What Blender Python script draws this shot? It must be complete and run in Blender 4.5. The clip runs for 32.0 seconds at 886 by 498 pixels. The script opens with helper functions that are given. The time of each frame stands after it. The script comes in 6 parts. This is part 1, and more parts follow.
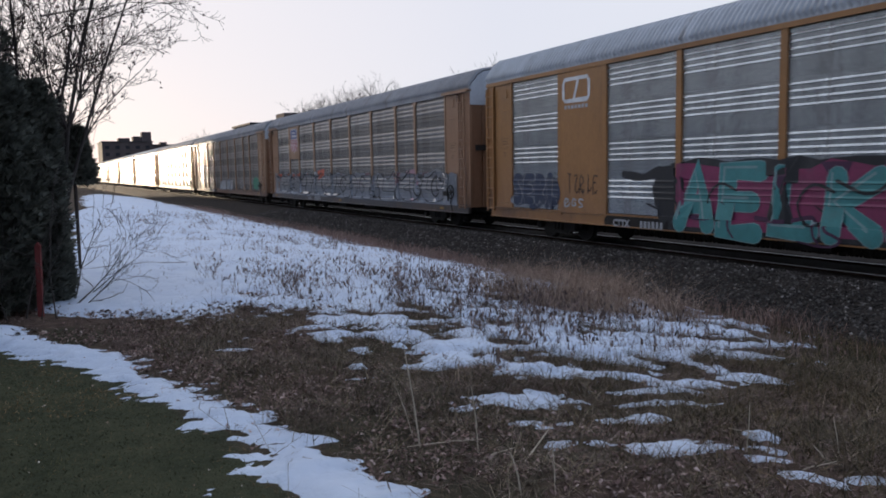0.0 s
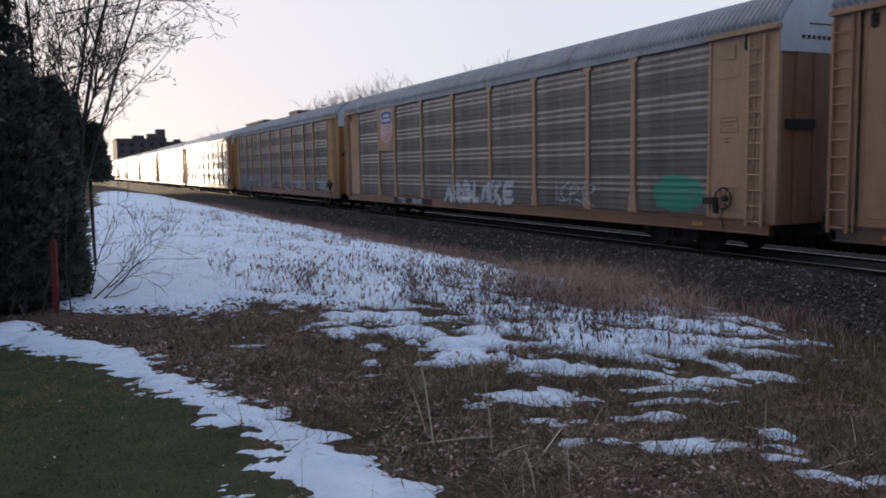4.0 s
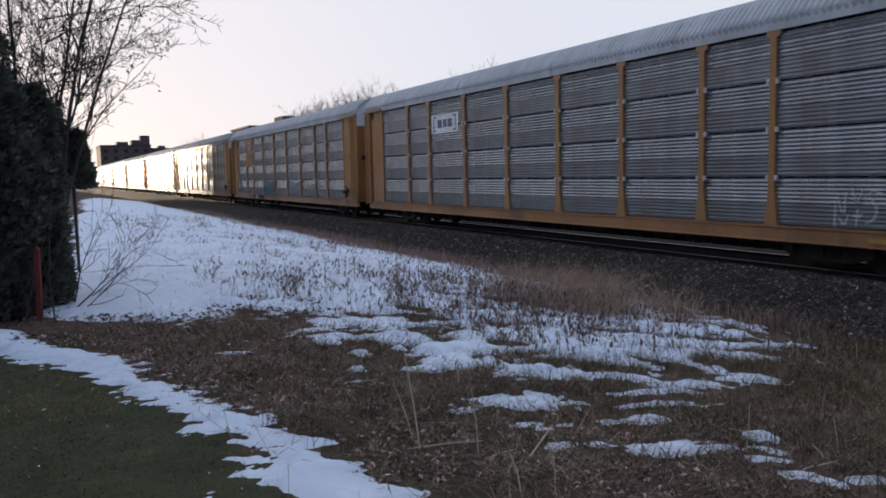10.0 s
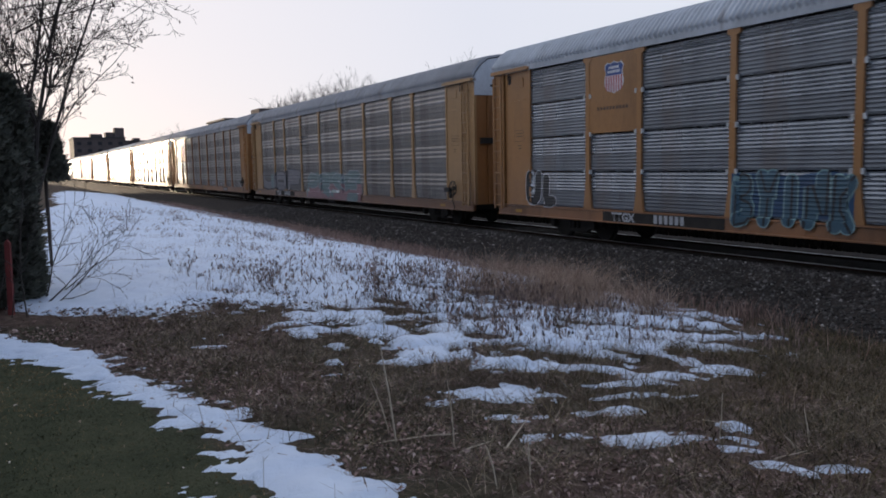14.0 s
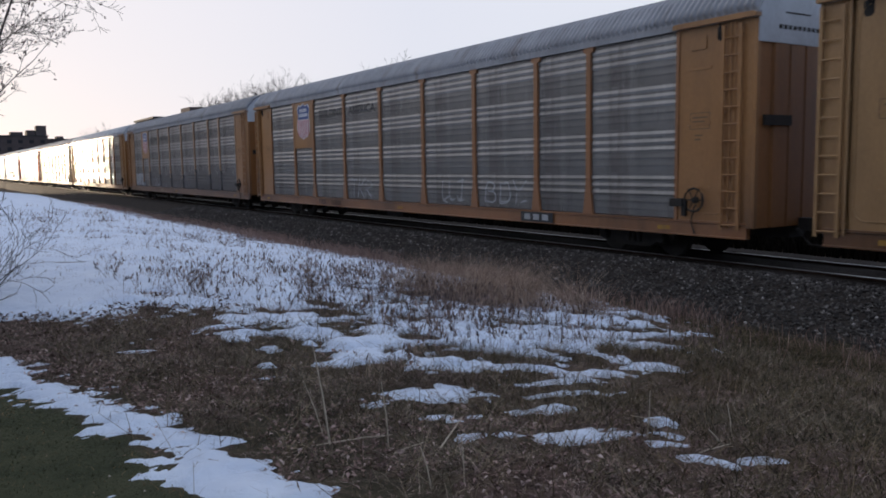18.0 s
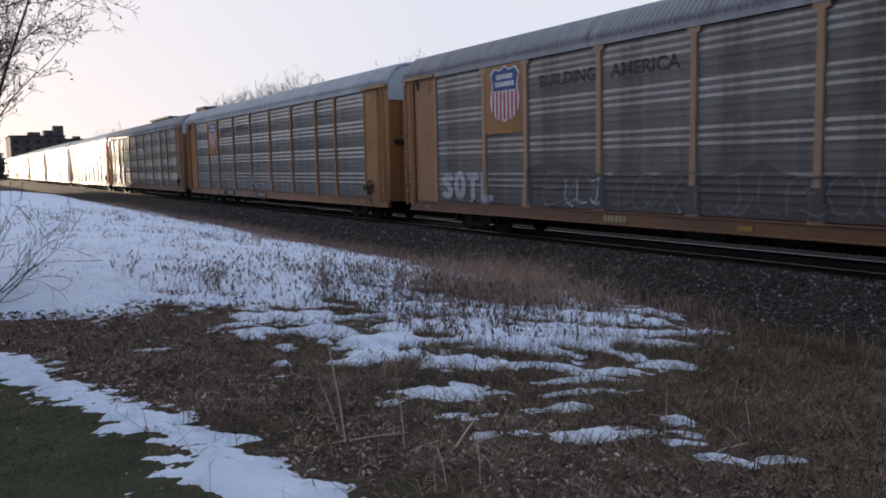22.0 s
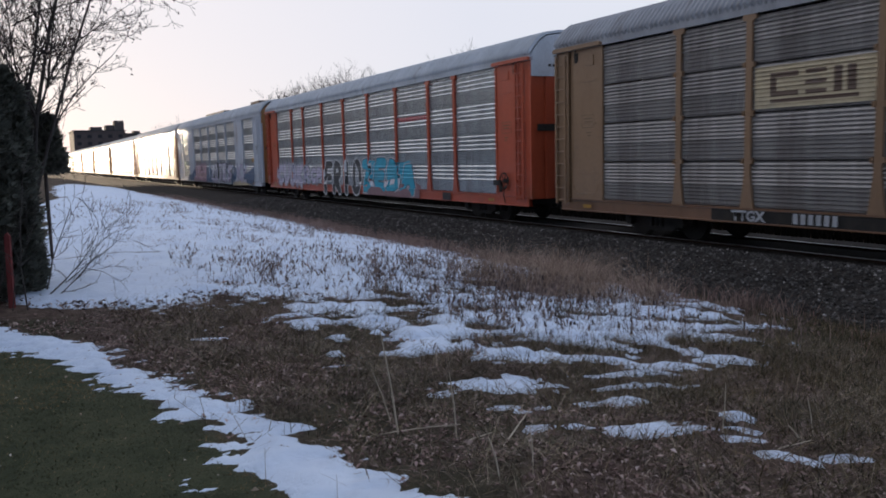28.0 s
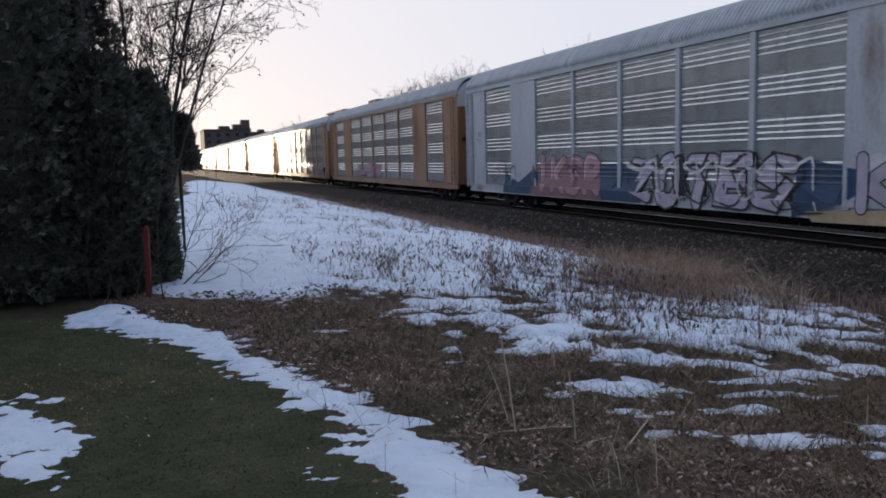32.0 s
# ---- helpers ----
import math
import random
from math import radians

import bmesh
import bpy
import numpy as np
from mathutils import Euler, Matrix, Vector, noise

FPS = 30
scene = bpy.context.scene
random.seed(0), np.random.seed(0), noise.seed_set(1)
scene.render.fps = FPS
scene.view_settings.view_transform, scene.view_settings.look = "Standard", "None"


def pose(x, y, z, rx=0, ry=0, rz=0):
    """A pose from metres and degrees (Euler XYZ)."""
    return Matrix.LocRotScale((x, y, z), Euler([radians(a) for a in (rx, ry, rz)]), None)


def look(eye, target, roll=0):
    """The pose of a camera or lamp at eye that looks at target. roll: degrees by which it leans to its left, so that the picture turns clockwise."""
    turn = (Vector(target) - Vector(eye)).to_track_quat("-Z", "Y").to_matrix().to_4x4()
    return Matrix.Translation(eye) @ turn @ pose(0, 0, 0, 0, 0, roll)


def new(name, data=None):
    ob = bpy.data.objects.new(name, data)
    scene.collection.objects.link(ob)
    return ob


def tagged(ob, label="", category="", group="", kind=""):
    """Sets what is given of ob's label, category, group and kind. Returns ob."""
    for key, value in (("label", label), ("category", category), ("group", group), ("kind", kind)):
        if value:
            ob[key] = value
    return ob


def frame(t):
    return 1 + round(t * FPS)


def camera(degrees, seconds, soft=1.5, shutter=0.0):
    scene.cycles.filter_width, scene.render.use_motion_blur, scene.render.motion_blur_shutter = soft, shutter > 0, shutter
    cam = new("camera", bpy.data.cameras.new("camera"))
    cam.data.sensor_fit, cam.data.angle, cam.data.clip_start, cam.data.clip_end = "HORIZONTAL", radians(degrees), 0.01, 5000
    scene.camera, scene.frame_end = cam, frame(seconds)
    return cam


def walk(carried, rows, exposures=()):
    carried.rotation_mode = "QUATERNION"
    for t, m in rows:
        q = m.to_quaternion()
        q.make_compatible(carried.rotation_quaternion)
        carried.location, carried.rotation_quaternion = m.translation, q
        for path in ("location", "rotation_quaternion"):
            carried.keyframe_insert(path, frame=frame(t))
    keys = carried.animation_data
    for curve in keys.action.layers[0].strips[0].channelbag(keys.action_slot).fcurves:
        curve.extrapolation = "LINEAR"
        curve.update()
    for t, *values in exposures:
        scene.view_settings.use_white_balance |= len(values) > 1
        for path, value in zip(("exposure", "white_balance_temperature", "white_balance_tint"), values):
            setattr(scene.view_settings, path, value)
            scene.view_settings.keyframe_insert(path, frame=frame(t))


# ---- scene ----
cam = camera(58.0, 32.0, soft=1.8, shutter=0.14)
# seconds; east, north and up in metres; tilt, lean and turn in degrees (the track runs along +y, rail top is z = 0)
PATH = [
    (0.0, pose(-0.008, -0.002, 2.125, 84.35, 0.98, -26.57)),
    (0.5, pose(-0.005, 0.009, 2.127, 84.18, 0.99, -26.28)),
    (1.0, pose(0.003, 0.008, 2.125, 84.08, 1.20, -26.17)),
    (1.5, pose(-0.001, 0.006, 2.118, 84.09, 1.12, -26.23)),
    (2.0, pose(0.001, -0.000, 2.123, 83.82, 1.23, -26.11)),
    (2.5, pose(0.004, 0.010, 2.120, 83.85, 1.14, -25.86)),
    (3.0, pose(0.005, 0.015, 2.116, 83.80, 1.10, -25.90)),
    (3.5, pose(-0.002, 0.014, 2.120, 84.10, 1.03, -25.76)),
    (5.5, pose(-0.013, 0.015, 2.121, 84.17, 1.19, -25.43)),
    (6.0, pose(-0.011, 0.007, 2.125, 84.27, 1.30, -25.43)),
    (6.5, pose(-0.005, 0.007, 2.117, 84.15, 1.27, -25.72)),
    (7.0, pose(0.000, 0.003, 2.122, 84.08, 1.51, -25.90)),
    (7.5, pose(0.002, 0.006, 2.123, 84.27, 1.44, -25.65)),
    (8.0, pose(-0.003, 0.007, 2.119, 84.20, 1.31, -25.85)),
    (8.5, pose(-0.005, 0.006, 2.119, 84.21, 1.22, -26.09)),
    (9.0, pose(-0.011, 0.005, 2.124, 84.39, 1.09, -26.54)),
    (9.5, pose(-0.007, 0.003, 2.123, 84.56, 1.26, -26.54)),
    (10.0, pose(-0.010, -0.004, 2.123, 84.50, 1.26, -26.67)),
    (10.5, pose(-0.006, 0.001, 2.123, 84.36, 1.33, -26.70)),
    (11.0, pose(-0.005, -0.003, 2.117, 84.31, 1.18, -26.91)),
    (11.5, pose(0.001, 0.001, 2.120, 84.25, 1.21, -27.12)),
    (12.0, pose(-0.001, -0.007, 2.120, 84.19, 1.27, -27.41)),
    (12.5, pose(-0.004, -0.006, 2.125, 84.24, 1.31, -27.77)),
    (13.0, pose(0.000, -0.005, 2.119, 84.13, 1.29, -27.88)),
    (13.5, pose(0.003, -0.002, 2.116, 83.90, 1.25, -27.93)),
    (14.0, pose(0.002, -0.008, 2.121, 83.99, 1.15, -28.24)),
    (14.5, pose(0.009, -0.009, 2.113, 83.83, 1.05, -28.98)),
    (16.5, pose(0.004, -0.010, 2.122, 84.15, 0.49, -31.19)),
    (17.0, pose(0.008, -0.018, 2.124, 84.32, 0.63, -31.94)),
    (17.5, pose(0.005, -0.021, 2.126, 84.13, 0.73, -32.47)),
    (18.0, pose(0.006, -0.025, 2.125, 83.97, 0.89, -32.85)),
    (18.5, pose(0.008, -0.016, 2.125, 83.84, 0.85, -32.50)),
    (19.0, pose(0.011, -0.024, 2.124, 83.81, 0.72, -32.91)),
    (19.5, pose(0.006, -0.023, 2.128, 84.14, 0.59, -33.23)),
    (20.0, pose(-0.002, -0.023, 2.129, 84.47, 0.74, -32.61)),
    (20.5, pose(0.004, -0.019, 2.125, 84.23, 0.89, -32.43)),
    (21.0, pose(0.010, -0.017, 2.124, 84.04, 0.92, -32.38)),
    (21.5, pose(0.011, -0.021, 2.120, 83.80, 0.92, -32.33)),
    (22.0, pose(0.011, -0.010, 2.121, 83.84, 1.16, -31.85)),
    (22.5, pose(0.016, -0.009, 2.118, 83.99, 1.27, -31.41)),
    (23.0, pose(0.013, -0.015, 2.123, 84.27, 1.20, -31.15)),
    (23.5, pose(0.013, -0.010, 2.120, 84.15, 1.15, -30.94)),
    (24.0, pose(0.012, -0.016, 2.116, 83.74, 1.02, -31.04)),
    (24.5, pose(0.008, -0.007, 2.118, 83.57, 1.16, -30.99)),
    (25.0, pose(0.017, -0.011, 2.113, 83.30, 1.19, -30.68)),
    (25.5, pose(0.011, 0.003, 2.120, 83.66, 1.08, -30.52)),
    (27.5, pose(0.005, 0.008, 2.111, 83.55, 1.09, -28.79)),
    (28.0, pose(0.012, 0.018, 2.111, 83.39, 1.40, -28.21)),
    (28.5, pose(0.006, 0.024, 2.112, 83.40, 1.37, -27.08)),
    (29.0, pose(0.008, 0.030, 2.108, 83.41, 1.30, -25.83)),
    (29.5, pose(0.004, 0.029, 2.110, 83.46, 1.46, -23.92)),
    (30.0, pose(0.000, 0.050, 2.109, 83.62, 1.47, -21.82)),
    (30.5, pose(-0.008, 0.058, 2.107, 83.76, 1.42, -20.90)),
    (31.0, pose(-0.016, 0.060, 2.103, 83.74, 1.59, -20.17)),
    (31.5, pose(-0.017, 0.059, 2.105, 83.73, 1.53, -20.24)),
    (32.0, pose(-0.015, 0.067, 2.108, 83.39, 1.50, -20.11)),
]
walk(cam, PATH, [(0, 0.18, 6000, 11), (32, 0.18, 6000, 11)])

# ---- sky, sun ----
SUN_AZ = 6.0        # degrees to the left of the track's direction
SUN_EL = 3.2
world = bpy.data.worlds.new("sky")
scene.world = world
world.use_nodes = True
wn = world.node_tree
wbg = wn.nodes["Background"]
sky = wn.nodes.new("ShaderNodeTexSky")
sky.sky_type = "NISHITA"
sky.sun_disc = False
sky.sun_elevation = radians(SUN_EL)
sky.sun_rotation = radians(-SUN_AZ)
sky.air_density, sky.dust_density, sky.ozone_density = 1.0, 1.0, 2.0
# thin high cloud scatters the light: brightest round the sun, dim and bluer away from it
wtc = wn.nodes.new("ShaderNodeTexCoord")
wdot = wn.nodes.new("ShaderNodeVectorMath")
wdot.operation = "DOT_PRODUCT"
wdot.inputs[1].default_value = (-math.sin(radians(SUN_AZ)), math.cos(radians(SUN_AZ)), math.sin(radians(SUN_EL)))
wn.links.new(wtc.outputs["Generated"], wdot.inputs[0])
wmap = wn.nodes.new("ShaderNodeMapRange")
wmap.inputs[1].default_value, wmap.inputs[2].default_value = -1.0, 1.0
wn.links.new(wdot.outputs["Value"], wmap.inputs[0])
wramp = wn.nodes.new("ShaderNodeValToRGB")
wels = wramp.color_ramp.elements
wels.new(0.5), wels.new(0.78), wels.new(0.9)
for el, (at, col) in zip(wels, ((0.0, (0.29, 0.355, 0.485)), (0.5, (0.545, 0.62, 0.765)), (0.78, (0.685, 0.68, 0.70)), (0.9, (0.685, 0.665, 0.685)), (1.0, (0.81, 0.735, 0.705)))):
    el.position, el.color = at, (*col, 1)
wn.links.new(wmap.outputs[0], wramp.inputs[0])
haze = wn.nodes.new("ShaderNodeMix")
haze.data_type, haze.blend_type = "RGBA", "ADD"
haze.inputs[0].default_value = 0.012
wn.links.new(wramp.outputs[0], haze.inputs[6])
wn.links.new(sky.outputs[0], haze.inputs[7])
wn.links.new(haze.outputs[2], wbg.inputs[0])
wbg.inputs[1].default_value = 1.0
sun_data = bpy.data.lights.new("sun", "SUN")
sun_data.energy, sun_data.angle, sun_data.color = 5.0, radians(0.6), (1.0, 0.76, 0.50)
sun = new("sun", sun_data)
sun_dir = Vector((-math.sin(radians(SUN_AZ)), math.cos(radians(SUN_AZ)), math.tan(radians(SUN_EL))))
sun.matrix_world = look(sun_dir * 60, (0, 0, 0))


# ---- materials ----
def nodes_of(name):
    m = bpy.data.materials.new(name)
    m.use_nodes = True
    return m, m.node_tree, m.node_tree.nodes["Principled BSDF"]


def add(nt, kind, **values):
    n = nt.nodes.new("ShaderNode" + kind)
    for key, value in values.items():
        n.inputs[key].default_value = value
    return n


def ramp(nt, fac, stops):
    r = nt.nodes.new("ShaderNodeValToRGB")
    els = r.color_ramp.elements
    while len(els) < len(stops):
        els.new(0.5)
    for e, (pos, col) in zip(els, stops):
        e.position, e.color = pos, (*col, 1)
    nt.links.new(fac, r.inputs[0])
    return r.outputs[0]


def mix(nt, fac, a, b, mode="MIX"):
    m = nt.nodes.new("ShaderNodeMix")
    m.data_type, m.blend_type = "RGBA", mode
    for sock, v in ((m.inputs[0], fac), (m.inputs[6], a), (m.inputs[7], b)):
        if isinstance(v, (int, float)):
            sock.default_value = v
        elif isinstance(v, tuple):
            sock.default_value = (*v, 1) if len(v) == 3 else v
        else:
            nt.links.new(v, sock)
    return m.outputs[2]


def noise_tex(nt, scale, detail=4, rough=0.6, stretch=(1, 1, 1), coords="Object"):
    tc = nt.nodes.new("ShaderNodeTexCoord")
    mp = nt.nodes.new("ShaderNodeMapping")
    mp.inputs["Scale"].default_value = stretch
    nt.links.new(tc.outputs[coords], mp.inputs[0])
    n = add(nt, "TexNoise", Scale=scale, Detail=detail, Roughness=rough)
    nt.links.new(mp.outputs[0], n.inputs["Vector"])
    return n.outputs[0]


def bump(nt, bsdf, height, strength, distance=0.02):
    b = add(nt, "Bump", Strength=strength, Distance=distance)
    nt.links.new(height, b.inputs["Height"])
    nt.links.new(b.outputs[0], bsdf.inputs["Normal"])


def surface(name, c1, c2, scale=3.0, rough=0.7, metal=0.0, stretch=(1, 1, 1), grain=40.0, grain_amount=0.25,
            bumps=0.2, random_tint=0.0, dirt=None, dirt_scale=0.8, dirt_amount=0.0, coords="Object", spec=0.5):
    """A weathered surface: two colours mixed at a broad scale, a fine grain, and patches of dirt."""
    m, nt, b = nodes_of(name)
    broad = noise_tex(nt, scale, 5, 0.62, stretch, coords)
    col = ramp(nt, broad, [(0.3, c1), (0.7, c2)])
    fine = noise_tex(nt, grain, 3, 0.7, stretch, coords)
    shade = ramp(nt, fine, [(0.25, (1 - grain_amount,) * 3), (0.75, (1 + grain_amount * 0.6,) * 3)])
    col = mix(nt, 1.0, col, shade, "MULTIPLY")
    if dirt:
        d = noise_tex(nt, dirt_scale, 7, 0.68, stretch, coords)
        f = ramp(nt, d, [(0.62 - 0.35 * dirt_amount, (0, 0, 0)), (0.78 - 0.2 * dirt_amount, (1, 1, 1))])
        col = mix(nt, f, col, dirt)
    if random_tint:
        oi = nt.nodes.new("ShaderNodeObjectInfo")
        tint = ramp(nt, oi.outputs["Random"], [(0, (1 - random_tint,) * 3), (1, (1 + random_tint * 0.5,) * 3)])
        col = mix(nt, 1.0, col, tint, "MULTIPLY")
    nt.links.new(col, b.inputs["Base Color"])
    b.inputs["Roughness"].default_value = rough
    b.inputs["Metallic"].default_value = metal
    if dirt and metal:
        nt.links.new(ramp(nt, d, [(0.62 - 0.35 * dirt_amount, (metal,) * 3), (0.78 - 0.2 * dirt_amount, (metal * 0.35,) * 3)]), b.inputs["Metallic"])
        nt.links.new(ramp(nt, d, [(0.62 - 0.35 * dirt_amount, (rough,) * 3), (0.78 - 0.2 * dirt_amount, (rough + 0.2,) * 3)]), b.inputs["Roughness"])
    b.inputs["Specular IOR Level"].default_value = spec
    if bumps:
        bump(nt, b, fine, bumps, 0.01)
    return m


def island_tint(name, stops, rough=0.9, translucent=0.0):
    """For grass, leaves and stones that are joined in one mesh: each piece takes its own colour."""
    m, nt, b = nodes_of(name)
    g = nt.nodes.new("ShaderNodeNewGeometry")
    col = ramp(nt, g.outputs["Random Per Island"], stops)
    fine = noise_tex(nt, 30, 3)
    col = mix(nt, 1.0, col, ramp(nt, fine, [(0.3, (0.75,) * 3), (0.7, (1.15,) * 3)]), "MULTIPLY")
    col = mix(nt, 1.0, col, ramp(nt, noise_tex(nt, 4.5, 4, 0.65), [(0.36, (0.55,) * 3), (0.64, (1.35,) * 3)]), "MULTIPLY")
    nt.links.new(col, b.inputs["Base Color"])
    b.inputs["Roughness"].default_value = rough
    b.inputs["Specular IOR Level"].default_value = 0.2
    return m


# ---- helpers for meshes ----
def bm_box(bm, x0, x1, y0, y1, z0, z1):
    vs = [bm.verts.new((x, y, z)) for x in (x0, x1) for y in (y0, y1) for z in (z0, z1)]
    for f in ((0, 1, 3, 2), (4, 6, 7, 5), (0, 4, 5, 1), (2, 3, 7, 6), (0, 2, 6, 4), (1, 5, 7, 3)):
        bm.faces.new([vs[i] for i in f])
    return vs


def bm_prism(bm, outline, x0, x1):
    """Extrudes a closed outline of (y, z) from x0 to x1."""
    a = [bm.verts.new((x0, y, z)) for y, z in outline]
    b = [bm.verts.new((x1, y, z)) for y, z in outline]
    bm.faces.new(a)
    bm.faces.new(b[::-1])
    for i in range(len(a)):
        j = (i + 1) % len(a)
        bm.faces.new((a[j], a[i], b[i], b[j]))


def bm_sweep(bm, section, y0, y1, caps=False):
    """Extrudes an open section of (x, z) from y0 to y1."""
    a = [bm.verts.new((x, y0, z)) for x, z in section]
    b = [bm.verts.new((x, y1, z)) for x, z in section]
    for i in range(len(a) - 1):
        bm.faces.new((a[i], a[i + 1], b[i + 1], b[i]))
    if caps:
        bm.faces.new(a[::-1])
        bm.faces.new(b)


def bm_tube(bm, points, radii, sides=5, cap=True):
    rings = []
    for i, (p, r) in enumerate(zip(points, radii)):
        p = Vector(p)
        d = (Vector(points[min(i + 1, len(points) - 1)]) - Vector(points[max(i - 1, 0)])).normalized()
        u = d.orthogonal().normalized()
        v = d.cross(u)
        rings.append([bm.verts.new(p + r * (math.cos(2 * math.pi * k / sides) * u + math.sin(2 * math.pi * k / sides) * v)) for k in range(sides)])
    for a, b in zip(rings[:-1], rings[1:]):
        for k in range(sides):
            bm.faces.new((a[k], a[(k + 1) % sides], b[(k + 1) % sides], b[k]))
    if cap:
        bm.faces.new(rings[0][::-1])
        bm.faces.new(rings[-1])


def finish(name, bm, material, smooth=False):
    me = bpy.data.meshes.new(name)
    bmesh.ops.recalc_face_normals(bm, faces=bm.faces)
    bm.to_mesh(me)
    bm.free()
    me.materials.append(material)
    if smooth:
        me.polygons.foreach_set("use_smooth", [True] * len(me.polygons))
    return me


def part(name, bm, material, parent, label="", smooth=False):
    ob = new(name, finish(name, bm, material, smooth))
    ob.parent = parent
    if label:
        tagged(ob, label)
    return ob


def piece(name, mesh, parent, m=None, material=None):
    """One more object on a shared mesh, under its thing."""
    ob = new(name, mesh)
    ob.parent = parent
    if m is not None:
        ob.matrix_basis = m
    if material:
        ob.material_slots[0].link = "OBJECT"
        ob.material_slots[0].material = material
    return ob


def thing(name, label, category, m=None, group="", kind=""):
    ob = tagged(new(name), label, category, group, kind)
    if m is not None:
        ob.matrix_basis = m
    return ob


def np_mesh(name, verts, faces, material, smooth=False):
    """A mesh from arrays: verts (n, 3), faces (m, 3 or 4)."""
    me = bpy.data.meshes.new(name)
    faces = np.asarray(faces)
    k = faces.shape[1]
    me.vertices.add(len(verts))
    me.vertices.foreach_set("co", np.asarray(verts, np.float32).ravel())
    me.loops.add(faces.size)
    me.loops.foreach_set("vertex_index", faces.astype(np.int32).ravel())
    me.polygons.add(len(faces))
    me.polygons.foreach_set("loop_start", np.arange(0, faces.size, k, dtype=np.int32))
    me.polygons.foreach_set("loop_total", np.full(len(faces), k, np.int32))
    if smooth:
        me.polygons.foreach_set("use_smooth", np.ones(len(faces), bool))
    me.update()
    me.validate()
    me.materials.append(material)
    return me

# ---- the lie of the land ----
def hash2(i, j, seed):
    n = (i * 374761393 + j * 668265263 + seed * 1442695041) & 0xFFFFFFFF
    n = ((n ^ (n >> 13)) * 1274126177) & 0xFFFFFFFF
    return ((n ^ (n >> 16)) & 0xFFFFFF) / 0xFFFFFF


def value_noise(x, y, seed=0):
    """Smooth noise of 0 to 1 over arrays, one cell a metre."""
    x, y = np.asarray(x, float), np.asarray(y, float)
    i, j = np.floor(x).astype(np.int64), np.floor(y).astype(np.int64)
    u, v = x - i, y - j
    u, v = u * u * (3 - 2 * u), v * v * (3 - 2 * v)
    a, b, c, d = hash2(i, j, seed), hash2(i + 1, j, seed), hash2(i, j + 1, seed), hash2(i + 1, j + 1, seed)
    return (a * (1 - u) + b * u) * (1 - v) + (c * (1 - u) + d * u) * v


def fbm(x, y, seed=0, octaves=4):
    total, amp, norm = 0.0, 1.0, 0.0
    for o in range(octaves):
        total = total + amp * value_noise(x * 2**o, y * 2**o, seed + 17 * o)
        norm, amp = norm + amp, amp * 0.5
    return total / norm


# the rise beyond x = 18.8 is added to block light under the train
PROFILE_X = (-60, 1.5, 4, 8, 10.4, 10.9, 18.8, 20.5, 27, 80)
PROFILE_Z = (0.5, 0.5, 0.42, -0.1, -0.5, -0.55, -0.55, 0.35, 1.4, 1.6)


def ground_z(x, y):
    x, y = np.asarray(x, float), np.asarray(y, float)
    z = np.interp(x, PROFILE_X, PROFILE_Z)
    rough = np.clip((x - 0.6) / 2.0, 0, 1) * np.clip(1.4 - np.abs(x - 5) / 8, 0, 1)
    return z + (0.02 + 0.10 * rough) * (fbm(x * 0.9, y * 0.9, 3) - 0.5) + 0.05 * rough * (fbm(x * 5, y * 5, 5, 3) - 0.5)


def lawn_edge(y):
    """How far the mown lawn reaches towards the track."""
    return np.interp(y, (0, 3, 4.2, 5.0, 6.3, 7.5, 9.2, 10), (1.6, 1.25, 1.0, 0.95, 0.6, 0.3, -0.7, -2.5))


# snow lies where this is positive: the drifts as centre, half lengths and turn
DRIFTS = (
    (6.5, 20.0, 4.4, 9.6, 2), (4.0, 12.6, 3.5, 3.4, 10), (1.6, 12.4, 1.9, 3.0, 0), (7.2, 48.0, 3.9, 34.0, 1),
    (5.9, 8.8, 2.8, 2.1, -25), (4.65, 7.5, 1.95, 1.15, -12), (3.95, 6.35, 0.55, 0.36, -10), (2.95, 9.1, 1.35, 0.66, -8), (3.85, 5.85, 0.5, 0.26, -15), (5.3, 5.95, 1.45, 0.75, -6),
    (9.75, 8.85, 0.42, 0.16, 0), (2.5, 7.6, 0.4, 0.12, -8),
    (2.3, 18.0, 2.1, 8.0, -3), (4.3, 36.0, 3.3, 20.0, -4), (6.0, 66.0, 3.2, 28.0, -4), (9.0, 13.6, 1.3, 5.5, 6),
)
